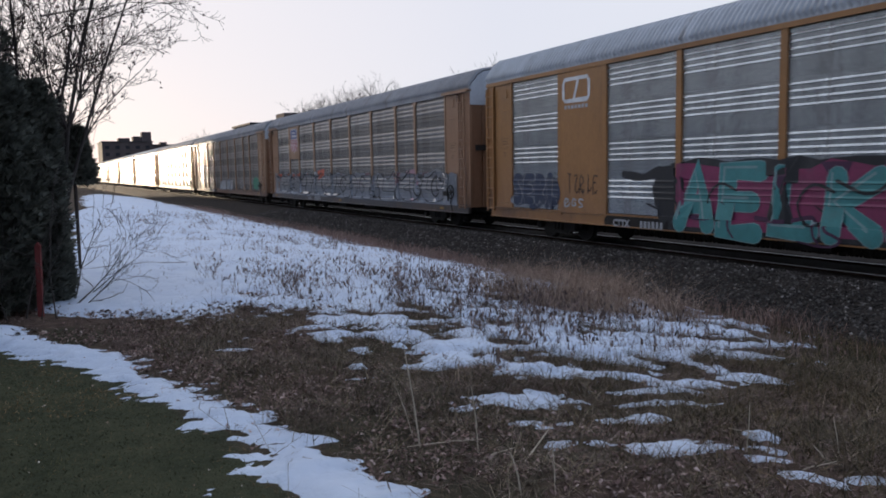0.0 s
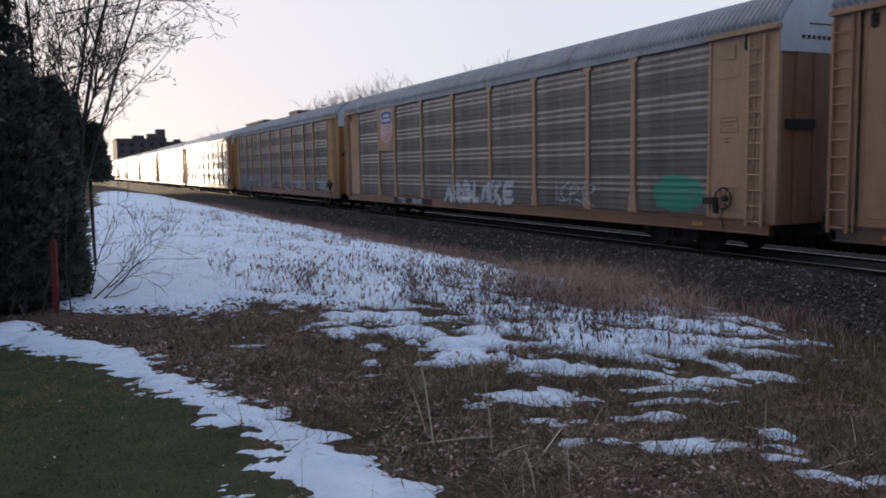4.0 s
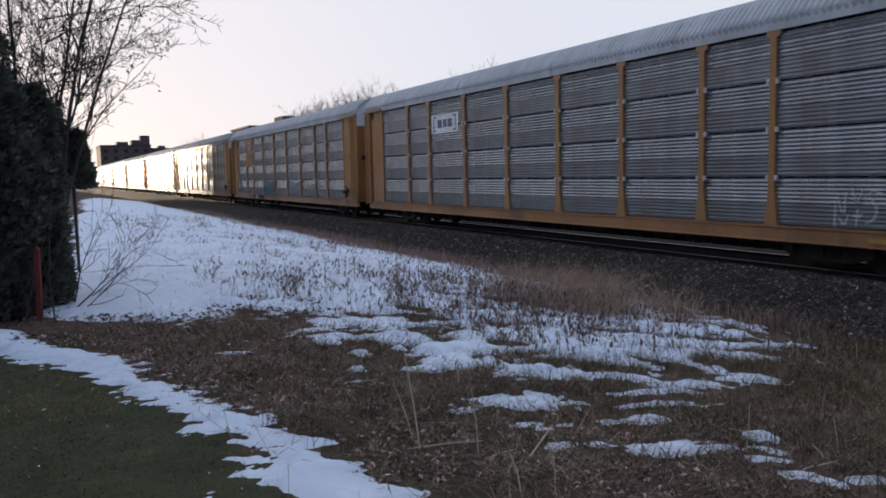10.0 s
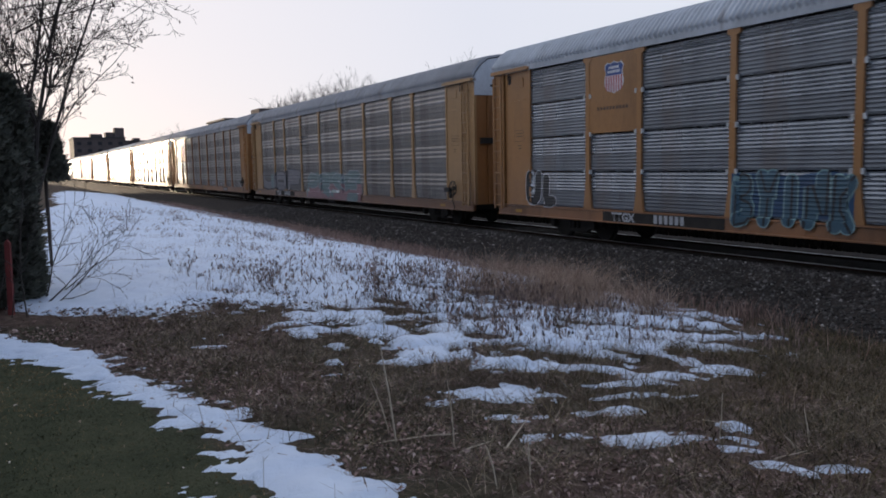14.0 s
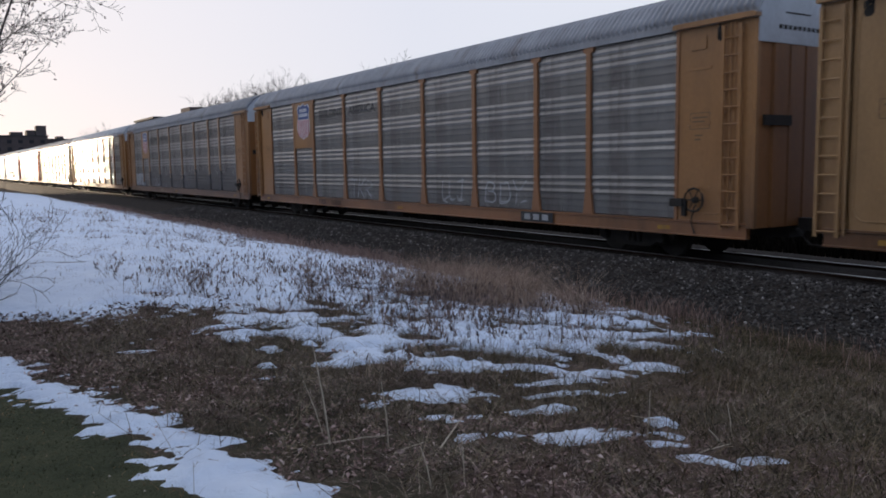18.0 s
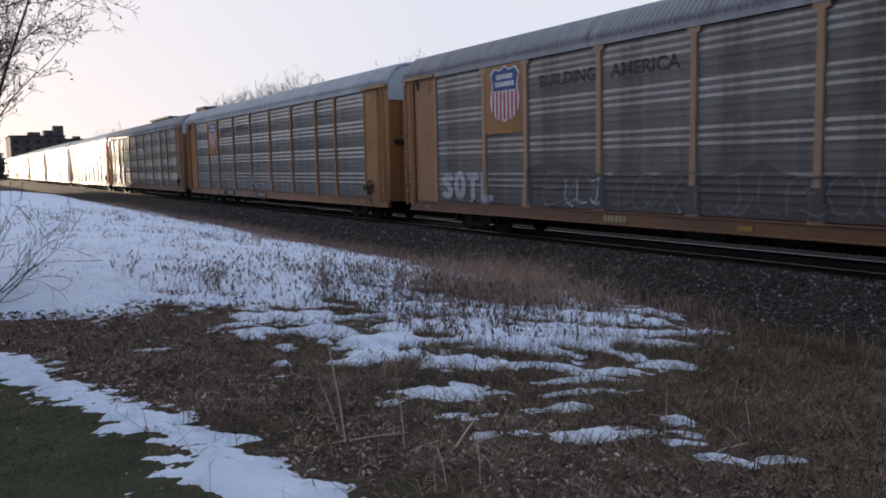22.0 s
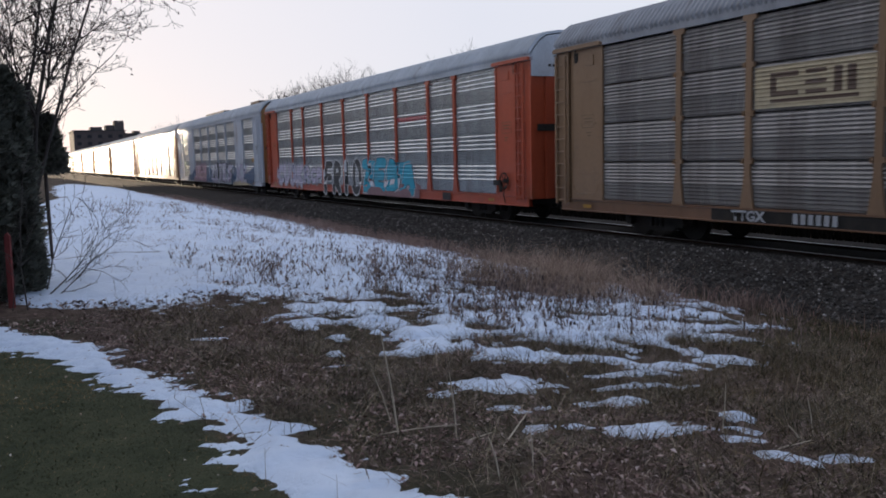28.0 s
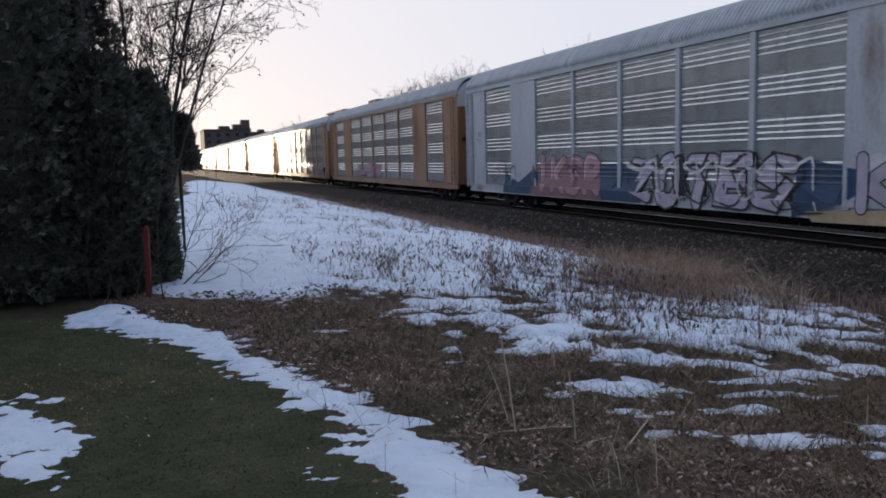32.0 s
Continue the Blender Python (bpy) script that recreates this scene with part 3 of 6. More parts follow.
def slot_build(bm):
    # a solid black bar painted for the dark inside the slot
    bm_box(bm, -1.30, -0.45, -0.01, 0.035, 2.78, 2.98)


def ladder_build(bm):
    for y in (-0.2, 0.2):
        bm_box(bm, -1.60, -1.56, y - 0.03, y + 0.03, 0.75, 4.72)
    for i in range(12):
        bm_tube(bm, [(-1.585, -0.2, 0.85 + 0.33 * i), (-1.585, 0.2, 0.85 + 0.33 * i)], [0.018, 0.018], 6, False)
    for z in (1.3, 3.0, 4.5):
        for y in (-0.2, 0.2):
            bm_box(bm, -1.575, -1.5, y - 0.02, y + 0.02, z, z + 0.05)


def end_door_build(bm):
    """The folding leaves that close the car's end, in one pleated sheet; the face is at +y."""
    sec = [(-1.44, -0.12), (-1.44, -0.04)]
    for x0, x1, y in ((-1.42, -1.02, -0.03), (-1.0, -0.52, 0.0), (-0.5, -0.01, 0.0), (0.01, 0.5, 0.0), (0.52, 1.0, 0.0), (1.02, 1.42, -0.03)):
        sec += [(x0, -0.06), (x0 + 0.02, y), (x1 - 0.02, y), (x1, -0.06)]
    sec += [(1.44, -0.04), (1.44, -0.12)]
    low = [bm.verts.new((x, y, 0.80)) for x, y in sec]
    top = [bm.verts.new((x, y, 4.36)) for x, y in sec]
    for i in range(len(sec)):
        j = (i + 1) % len(sec)
        bm.faces.new((low[i], low[j], top[j], top[i]))
    bm.faces.new(top)
    bm.faces.new(low[::-1])


def end_top_build(bm):
    sec = [(-1.50, 4.35), (-1.50, 4.93), (-1.41, 5.10), (-1.19, 5.35), (-0.96, 5.50), (-0.5, 5.58), (0, 5.61)]
    sec = sec + [(-x, z) for x, z in sec[-2::-1]]
    a = [bm.verts.new((x, 0.0, z)) for x, z in sec]
    b = [bm.verts.new((x, -0.12, z)) for x, z in sec]
    bm.faces.new(a)
    bm.faces.new(b[::-1])
    for i in range(len(a)):
        j = (i + 1) % len(a)
        bm.faces.new((a[i], a[j], b[j], b[i]))


def end_marks_build(bm):
    """Dark stencilled bars on the head of the car's end, which cannot be read."""
    for i in range(9):
        bm_box(bm, -0.9 + 0.15 * i, -0.80 + 0.15 * i, -0.01, 0.004, 4.62, 4.70)
    bm_box(bm, -0.7, 0.1, -0.01, 0.004, 4.92, 4.95)


def coupler_build(bm):
    bm_box(bm, -0.1, 0.1, -0.3, 0.45, 0.70, 0.95)
    bm_box(bm, -0.2, 0.2, 0.40, 0.62, 0.66, 1.0)
    bm_tube(bm, [(-0.3, 0.1, 0.75), (-0.32, 0.4, 0.45), (-0.25, 0.62, 0.42)], [0.03, 0.03, 0.03], 6)


def frame_build(bm):
    """The cast side frames and bolster of a two-axle bogie."""
    for s in (-1, 1):
        out = [(-1.15, 0.40), (-1.15, 0.62), (-0.55, 0.66), (-0.3, 0.72), (0.3, 0.72), (0.55, 0.66), (1.15, 0.62), (1.15, 0.40), (0.75, 0.36), (0.45, 0.20), (-0.45, 0.20), (-0.75, 0.36)]
        bm_prism(bm, out, s * 1.02 - 0.07, s * 1.02 + 0.07)
        for y in (-0.89, 0.89):
            bm_tube(bm, [(s * 1.08, y, 0.42), (s * 1.22, y, 0.42)], [0.13, 0.11], 10)
        for y in (-0.16, 0.0, 0.16):
            bm_tube(bm, [(s * 1.10, y, 0.30), (s * 1.10, y, 0.60)], [0.06, 0.06], 8)
    bm_box(bm, -1.05, 1.05, -0.22, 0.22, 0.42, 0.64)


def wheelset_build(bm):
    for s in (-1, 1):
        prof = [(0.0, 0.66), (0.12, 0.66), (0.14, 0.70), (0.36, 0.71), (0.38, 0.66), (0.43, 0.665), (0.45, 0.63)]
        bm_tube(bm, [(s * 0.65, 0, 0), (s * 0.68, 0, 0), (s * 0.70, 0, 0), (s * 0.79, 0, 0)], [0.44, 0.46, 0.42, 0.415], 20)
        bm_tube(bm, [(s * 0.78, 0, 0), (s * 0.83, 0, 0)], [0.15, 0.12], 10)
        bm_box(bm, s * 0.79 - 0.005, s * 0.79 + 0.012, -0.03, 0.03, 0.16, 0.34)
    bm_tube(bm, [(-1.0, 0, 0), (1.0, 0, 0)], [0.08, 0.08], 10)


WHEELSETS, CARS, PLATES, CAR_BAYS = [], [], {}, {}
DOORS = {"ochre": "rusty_ochre", "faded_ochre": "rusty_ochre", "cream": "rusty_ochre", "tan": "rusty_tan", "brown_tan": "rusty_tan"}
FLIP = Matrix.Rotation(math.pi, 4, "Z")
MIRROR = Matrix.Diagonal((1, -1, 1, 1))


def rail_car(label, posts, sheets, sill, ends, roof, style="soft", flared=True, plates=(), sill_dark=(), end_top=None, bays=BAYS):
    car = thing("rail_car", label, "rail car", group="cars of the freight train")
    mat_p, mat_s = PAINT[posts], PAINT[sheets]
    body = piece("underframe", simple("underframe", underframe_build), car)
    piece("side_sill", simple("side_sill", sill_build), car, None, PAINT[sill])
    piece("far_wall", simple("far_wall", far_side_build), car, None, mat_s)
    piece("roof", roof_mesh(), car, None if flared else Matrix.Translation((0, 0, -0.587)) @ Matrix.Diagonal((1, 1, 1.12, 1)), roof)
    piece("eave_rail", simple("eave_rail", eave_build), car, None, roof if flared else mat_p)
    for a, b in zip(bays[:-1], bays[1:]):
        for tier in range(4):
            p = piece("panel", panel_mesh(b - a, style), car, Matrix.Translation((0, BODY / 2 - (a + b) / 2, TIER_Z + tier * TIER_H)), PAINT[sheets + " dimmed_perforated"])
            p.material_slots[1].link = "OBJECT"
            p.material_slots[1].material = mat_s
    if style == "fine":
        for d in bays[1:-1]:
            for z in (1.86, 2.83, 3.80):
                for s in (-1, 1):
                    piece("clip", simple("clip", clip_build), car, Matrix.Translation((0, BODY / 2 - d + 0.115 * s, z)), clip_metal if roof is roof_metal else mat_p)
    for d in bays[1:-1]:
        piece("post", post_mesh(flared), car, Matrix.Translation((0, BODY / 2 - d, 0)), mat_p)
    for end in (1, -1):
        turn = Matrix.Identity(4) if end > 0 else MIRROR
        at = Matrix.Translation((0, end * (BODY / 2 - 0.98), 0)) @ turn
        if end > 0 and bays is not BAYS:
            at = at @ Matrix.Translation((0, 0.955, 0)) @ Matrix.Diagonal((1, 0.785, 1, 1)) @ Matrix.Translation((0, -0.955, 0))
        piece("end_panel", simple("end_panel", end_panel_build), car, at, PAINT[ends])
        piece("corner_post", simple("corner_post", corner_post_build), car, at, PAINT[ends])
        if end < 0:
            piece("corner_sheet", simple("corner_sheet", corner_sheet_build), car, at, PAINT[ends])
        piece("jamb", simple("jamb", jamb_build), car, at, mat_p)
        piece("hatch", simple("hatch", hatch_build), car, at, PAINT[ends])
        if flared:
            piece("eave_lip", simple("eave_lip", lip_build), car, at, PAINT[ends])
        if flared:
            piece("latch", simple("latch", latch_build), car, at)
            piece("pull_rod", simple("pull_rod", pull_rod_build), car, at, PAINT[ends])
        piece("stencil_frame", simple("stencil_frame", stencil_build), car, at, stencil_paint)
        if end < 0 and flared:
            piece("brake_gear", simple("brake_gear", brake_gear_build), car, at)
        for z in (1.55, 2.85, 3.95):
            piece("rib", simple("rib", rib_build), car, Matrix.Translation((0, 0, z)) @ at, PAINT[ends])
        piece("ladder", simple("ladder", ladder_build), car, Matrix.Translation((0, end * (BODY / 2 - (0.28 if end > 0 else 0.55)), 0)), PAINT[ends])
        door = piece("end_door", simple("end_door", end_door_build), car, Matrix.Translation((0, end * (BODY / 2 - 0.02), 0)) @ turn, end_top or PAINT[DOORS.get(ends, ends)])
        piece("brake_platform", simple("brake_platform", slot_build), car, Matrix.Translation((0, end * (BODY / 2 - 0.02), 0)) @ turn)
        piece("end_cap", simple("end_cap", end_top_build), car, Matrix.Translation((0, end * (BODY / 2 - 0.01), 0)) @ turn, end_top or end_white)
        piece("end_marks", simple("end_marks", end_marks_build), car, Matrix.Translation((0, end * (BODY / 2 - 0.01), 0)) @ turn)
        piece("coupler", simple("coupler", coupler_build), car, Matrix.Translation((0, end * BODY / 2, 0)) @ turn)
        bogie = piece("bogie", simple("bogie", frame_build), car, Matrix.Translation((0, end * 10.1, 0)))
        for y in (-0.89, 0.89):
            w = piece("wheelset", simple("wheelset", wheelset_build), bogie)
            w.matrix_parent_inverse = Matrix.Translation((0, y, 0.42))
            WHEELSETS.append(w)
    CAR_BAYS[car.name] = bays
    PLATES[car.name] = [(bays[bay] + 0.08, bays[bay + 1] - 0.08, z0, z1) for bay, z0, z1, mat in plates]
    for bay, z0, z1, mat in plates:
        a, b = bays[bay], bays[bay + 1]
        bm = bmesh.new()
        bm_box(bm, -1.525, -1.47, BODY / 2 - b + 0.08, BODY / 2 - a - 0.08, z0, z1)
        part("plate", bm, PAINT[mat], car)
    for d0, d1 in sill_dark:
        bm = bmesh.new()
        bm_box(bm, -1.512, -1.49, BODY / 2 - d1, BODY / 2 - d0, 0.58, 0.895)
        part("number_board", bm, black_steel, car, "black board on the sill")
    CARS.append(car)
    return car


paint("faded_ochre", (0.36, 0.185, 0.082), rust=0.5)
paint("rusty_ochre", (0.33, 0.138, 0.038), 0.55, 0.6)
paint("rusty_tan", (0.27, 0.135, 0.07), 0.55, 0.6)
paint("ochre", (0.36, 0.175, 0.062), rust=0.48)
paint("orange", (0.33, 0.15, 0.062), rust=0.58)
paint("tan", (0.40, 0.245, 0.15), rust=0.45)
paint("brown_tan", (0.34, 0.19, 0.11), rust=0.5)
paint("cream", (0.38, 0.22, 0.095), rust=0.45)
paint("dirty_cream", (0.27, 0.16, 0.085), rust=0.5)
paint("red", (0.42, 0.075, 0.03), rust=0.2)
paint("silver", (0.45, 0.465, 0.50), rust=0.12)
paint("rust_sill", (0.22, 0.11, 0.055), rust=0.6)
# the shade on the grey car's sill is put into this paint
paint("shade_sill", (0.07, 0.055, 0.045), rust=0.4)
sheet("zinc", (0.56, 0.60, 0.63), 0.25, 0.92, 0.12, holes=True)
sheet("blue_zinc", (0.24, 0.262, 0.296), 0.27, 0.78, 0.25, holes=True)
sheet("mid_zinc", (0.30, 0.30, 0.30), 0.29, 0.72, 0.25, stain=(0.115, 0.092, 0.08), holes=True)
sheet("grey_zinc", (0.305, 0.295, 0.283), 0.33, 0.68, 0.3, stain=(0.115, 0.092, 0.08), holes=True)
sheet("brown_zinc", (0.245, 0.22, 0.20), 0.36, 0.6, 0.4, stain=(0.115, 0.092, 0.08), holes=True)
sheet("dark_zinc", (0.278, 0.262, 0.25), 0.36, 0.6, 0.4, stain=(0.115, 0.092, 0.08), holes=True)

# posts, sheets, sill, ends, roof, sheet's section, flared posts, plates (bay, foot, head, paint), dark boards on the sill
ORDER = (
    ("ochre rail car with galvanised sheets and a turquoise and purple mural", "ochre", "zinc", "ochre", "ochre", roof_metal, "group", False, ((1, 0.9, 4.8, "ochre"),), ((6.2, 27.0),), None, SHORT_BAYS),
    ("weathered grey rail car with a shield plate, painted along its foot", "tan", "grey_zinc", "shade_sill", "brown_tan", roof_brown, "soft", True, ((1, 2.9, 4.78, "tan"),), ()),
    ("weathered brown rail car with tan posts and a shield plate", "tan", "brown_zinc", "rust_sill", "tan", roof_brown, "soft", True, ((1, 2.9, 4.78, "tan"),), ((6.3, 10.2),)),
    ("weathered brown rail car with cream posts and white scrawls", "cream", "brown_zinc", "rust_sill", "cream", roof_brown, "soft", True, (), ((3.0, 5.6),)),
    ("blue-grey rail car with ochre posts and a white sign", "ochre", "blue_zinc", "ochre", "ochre", roof_metal, "fine", True, (), ()),
    ("grey rail car with orange posts and blue scrawls", "ochre", "blue_zinc", "orange", "ochre", roof_metal, "fine", True, ((1, 2.85, 4.78, "ochre"),), ((5.2, 9.2),)),
    ("brown-grey rail car with cream posts and black lettered scrawls", "cream", "dark_zinc", "rust_sill", "cream", roof_brown, "soft", True, (), ((4.5, 8.0),)),
    ("grey rail car with orange posts and a shield plate", "orange", "grey_zinc", "orange", "ochre", roof_brown, "soft", True, ((1, 2.9, 4.78, "ochre"),), ()),
    ("grey rail car with faded tan posts, a shield plate, white scrawl", "tan", "dark_zinc", "rust_sill", "faded_ochre", roof_brown, "soft", True, ((1, 2.9, 4.78, "ochre"),), ()),
    ("grey rail car with orange posts, a shield plate and dark slogan", "orange", "mid_zinc", "orange", "ochre", roof_metal, "soft", True, ((1, 2.9, 4.78, "ochre"),), ((6.3, 9.2),)),
    ("dark brown rail car with cream posts and a cream sign", "dirty_cream", "dark_zinc", "rust_sill", "dirty_cream", roof_brown, "fine", True, (), ((5.6, 10.4),)),
    ("bright red rail car with silver sheets and black and turquoise lettering", "red", "zinc", "red", "red", roof_metal, "group", True, (), ()),
    ("silver rail car with blue, pink and white murals", "silver", "zinc", "silver", "silver", roof_metal, "group", False, ((1, 0.9, 4.8, "silver"), (7, 0.9, 4.8, "silver")), (), PAINT["ochre"]),
    ("tan and silver rail car with plain upright plates", "brown_tan", "zinc", "brown_tan", "brown_tan", roof_metal, "group", False, ((1, 0.9, 4.8, "brown_tan"), (7, 0.9, 4.8, "brown_tan")), ()),
    ("brown rail car with tan posts", "tan", "grey_zinc", "rust_sill", "tan", roof_metal, "soft", True, (), ()),
    ("grey rail car with ochre posts", "ochre", "blue_zinc", "ochre", "ochre", roof_metal, "fine", True, (), ()),
    ("grey rail car with orange posts", "orange", "grey_zinc", "orange", "ochre", roof_metal, "soft", True, (), ()),
)
for k in range(22):
    rail_car(*ORDER[k if k < 17 else 13 + (k - 13) % 4])

# ---- what is painted on the cars ----
INK = {}


def ink(name, c, rough=0.6, metal=0.0):
    if name not in INK:
        INK[name] = surface("paint " + name, tuple(v * 0.8 for v in c), tuple(min(1, v * 1.1) for v in c), 2.5, rough, metal, (1, 1, 1), 30, 0.2, 0.05,
                            0, tuple(v * 0.5 + 0.05 for v in c), 1.6, 0.25)
    return INK[name]


for ink_name, ink_c in {"white": (0.62, 0.62, 0.64), "black": (0.02, 0.02, 0.022), "navy": (0.035, 0.07, 0.22), "crimson": (0.40, 0.05, 0.06), "turquoise": (0.065, 0.25, 0.25),
                        "sky": (0.02, 0.33, 0.46), "plum": (0.075, 0.022, 0.06), "rose": (0.42, 0.24, 0.27), "magenta": (0.24, 0.035, 0.10), "midnight": (0.03, 0.042, 0.08), "ash": (0.15, 0.14, 0.15), "steel": (0.165, 0.17, 0.19), "slate": (0.10, 0.12, 0.17), "scarlet": (0.55, 0.11, 0.05),
                        "lilac": (0.45, 0.40, 0.50), "blue": (0.016, 0.055, 0.125), "green": (0.03, 0.22, 0.13), "amber": (0.42, 0.22, 0.03), "sepia": (0.09, 0.05, 0.03), "cream": (0.45, 0.36, 0.22),
                        "dusky_rose": (0.24, 0.13, 0.14), "chalk": (0.42, 0.42, 0.43), "pale_teal": (0.22, 0.34, 0.34), "sign_white": (0.7, 0.7, 0.7), "silver_paint": (0.33, 0.34, 0.365), "soot": (0.085, 0.075, 0.072), "teal_blue": (0.05, 0.105, 0.145), "dull_teal": (0.13, 0.18, 0.18)}.items():
    ink(ink_name, ink_c, *((0.3, 0.85) if ink_name == "silver_paint" else (0.5, 0.0)))

GLYPHS = {
    "A": [[(0, 0), (0.5, 1), (1, 0)], [(0.22, 0.38), (0.78, 0.38)]], "B": [[(0, 0), (0, 1), (0.8, 0.9), (0.75, 0.6), (0, 0.52), (0.95, 0.4), (0.9, 0.08), (0, 0)]],
    "C": [[(1, 0.85), (0.6, 1), (0.1, 0.75), (0.1, 0.25), (0.6, 0), (1, 0.15)]], "E": [[(1, 1), (0, 1), (0, 0), (1, 0)], [(0, 0.5), (0.8, 0.5)]],
    "F": [[(0, 0), (0, 1), (1, 1)], [(0, 0.52), (0.8, 0.52)]], "G": [[(1, 0.9), (0.3, 1), (0, 0.5), (0.3, 0), (1, 0.1), (1, 0.5), (0.6, 0.5)]],
    "I": [[(0.5, 0), (0.5, 1)]], "K": [[(0, 0), (0, 1)], [(1, 1), (0.1, 0.5), (1, 0)]], "L": [[(0.1, 1), (0.1, 0), (1, 0)]], "N": [[(0, 0), (0, 1), (1, 0), (1, 1)]],
    "O": [[(0.5, 1), (0.2, 0.93), (0.04, 0.7), (0.04, 0.3), (0.2, 0.07), (0.5, 0), (0.8, 0.07), (0.96, 0.3), (0.96, 0.7), (0.8, 0.93), (0.5, 1)]], "P": [[(0, 0), (0, 1), (0.9, 0.9), (0.9, 0.55), (0, 0.45)]],
    "R": [[(0, 0), (0, 1), (0.9, 0.9), (0.85, 0.55), (0, 0.48), (1, 0)]], "S": [[(1, 0.9), (0.3, 1), (0, 0.72), (1, 0.32), (0.7, 0), (0, 0.08)]],
    "T": [[(0, 1), (1, 1)], [(0.5, 1), (0.5, 0)]], "Y": [[(0, 1), (0.5, 0.5), (1, 1)], [(0.5, 0.5), (0.45, 0)]], "Z": [[(0.05, 0.95), (0.95, 1), (0.1, 0.08), (1, 0)]], "J": [[(0.2, 1), (1, 1)], [(0.75, 1), (0.75, 0.25), (0.4, 0), (0, 0.2)]], "U": [[(0, 1), (0, 0.2), (0.5, 0), (1, 0.2), (1, 1)]], "X": [[(0, 0), (1, 1)], [(0, 1), (1, 0)]],
}


def relief(d, z, style, flared, plates=(), bays=BAYS):
    """Where the car's skin stands: d from the rear end, z over the rail."""
    if z < 0.93 or z > 4.78 or d < bays[0] + 0.05 or d > 25.25:
        return 1.542
    for p in bays[1:-1]:
        if abs(d - p) < 0.13 + (max(0.0, 1.55 - z) * 0.13 if flared else 0):
            return 1.542
    for a, b, z0, z1 in plates:
        if a < d < b and z0 < z < z1:
            return 1.528
    return 1.477 + stands_out(z, style)


def lay_on(car, name, bm, material, style, flared, layer, label=""):
    """Cuts flat shapes, drawn as (0, d, z), along the ridges and lays them on the skin of the car."""
    shift = CAR_BAYS[car.name][1] - BAYS[1]
    for v in bm.verts:
        v.co.y += shift
    bmesh.ops.triangulate(bm, faces=bm.faces)
    zs, ds = [v.co.z for v in bm.verts], [v.co.y for v in bm.verts]
    cuts = []
    for tier in range(4):
        for z, _ in ridges(style):
            zz = TIER_Z + tier * TIER_H + z
            if min(zs) < zz < max(zs):
                cuts.append(((0, 0, zz), (0, 0, 1)))
    if flared and min(zs) < 1.55 < max(zs):
        cuts.append(((0, 0, 1.55), (0, 0, 1)))
    if min(zs) < 0.93 < max(zs):
        cuts.append(((0, 0, 0.93), (0, 0, 1)))
    for p in CAR_BAYS[car.name][1:-1]:
        for e in ((-0.215, -0.131, 0.131, 0.215) if flared and min(zs) < 1.55 else (-0.131, 0.131)):
            if min(ds) < p + e < max(ds):
                cuts.append(((0, p + e, 0), (0, 1, 0)))
    for a, b, z0, z1 in PLATES[car.name]:
        for e in (a, b):
            if min(ds) < e < max(ds):
                cuts.append(((0, e, 0), (0, 1, 0)))
        if min(zs) < z0 < max(zs):
            cuts.append(((0, 0, z0), (0, 0, 1)))
    for co, no in cuts:
        bmesh.ops.bisect_plane(bm, geom=bm.verts[:] + bm.edges[:] + bm.faces[:], dist=0.0005, plane_co=co, plane_no=no)
    for f in bm.faces:
        c = f.calc_center_median()
        for v in f.verts:
            r = relief(v.co.y + (c.y - v.co.y) * 0.04, v.co.z + (c.z - v.co.z) * 0.02, style, flared, PLATES[car.name], CAR_BAYS[car.name])
            if v.co.x > -0.5:
                v.co.x = -r - 0.003 * layer + v.co.x
    for v in bm.verts:
        v.co.y = BODY / 2 - v.co.y
    return part(name, bm, material, car, label)


def strip(bm, pts, w, lift=0.0, round_off=0, taper=1.0):
    """A thick stroke along a line of (d, z), with round ends; round_off smooths its corners, taper thins its tail."""
    for _ in range(round_off):
        out = [pts[0]]
        for (a, b), (c, e) in zip(pts[:-1], pts[1:]):
            out += [(a * 0.75 + c * 0.25, b * 0.75 + e * 0.25), (a * 0.25 + c * 0.75, b * 0.25 + e * 0.75)]
        pts = out + [pts[-1]]
    n = len(pts)
    rails, ways = [], []
    for i, (u, v) in enumerate(pts):
        (a, b), (c, e) = pts[max(i - 1, 0)], pts[min(i + 1, n - 1)]
        L = math.hypot(c - a, e - b) or 1.0
        t = ((c - a) / L, (e - b) / L)
        h = w / 2 * (1 + (taper - 1) * i / max(n - 1, 1))
        if 0 < i < n - 1:
            l0 = math.hypot(u - a, v - b) or 1.0
            h /= max(0.72, abs((u - a) / l0 * t[0] + (v - b) / l0 * t[1]))
        x = -lift - 0.0003 * i
        rails.append((bm.verts.new((x, u + t[1] * h, v - t[0] * h)), bm.verts.new((x, u - t[1] * h, v + t[0] * h))))
        ways.append((t, h, x))
    for (a, b), (c, e) in zip(rails[:-1], rails[1:]):
        bm.faces.new((a, c, e, b))
    for i, s in ((0, -1), (n - 1, 1)):
        (t, h, x), (u, v) = ways[i], pts[i]
        arc = [bm.verts.new((x, u + s * t[0] * h * math.sin(q) + t[1] * h * math.cos(q), v + s * t[1] * h * math.sin(q) - t[0] * h * math.cos(q))) for q in (0.63, 1.26, 1.88, 2.51)]
        bm.faces.new([rails[i][0], *arc, rails[i][1]])


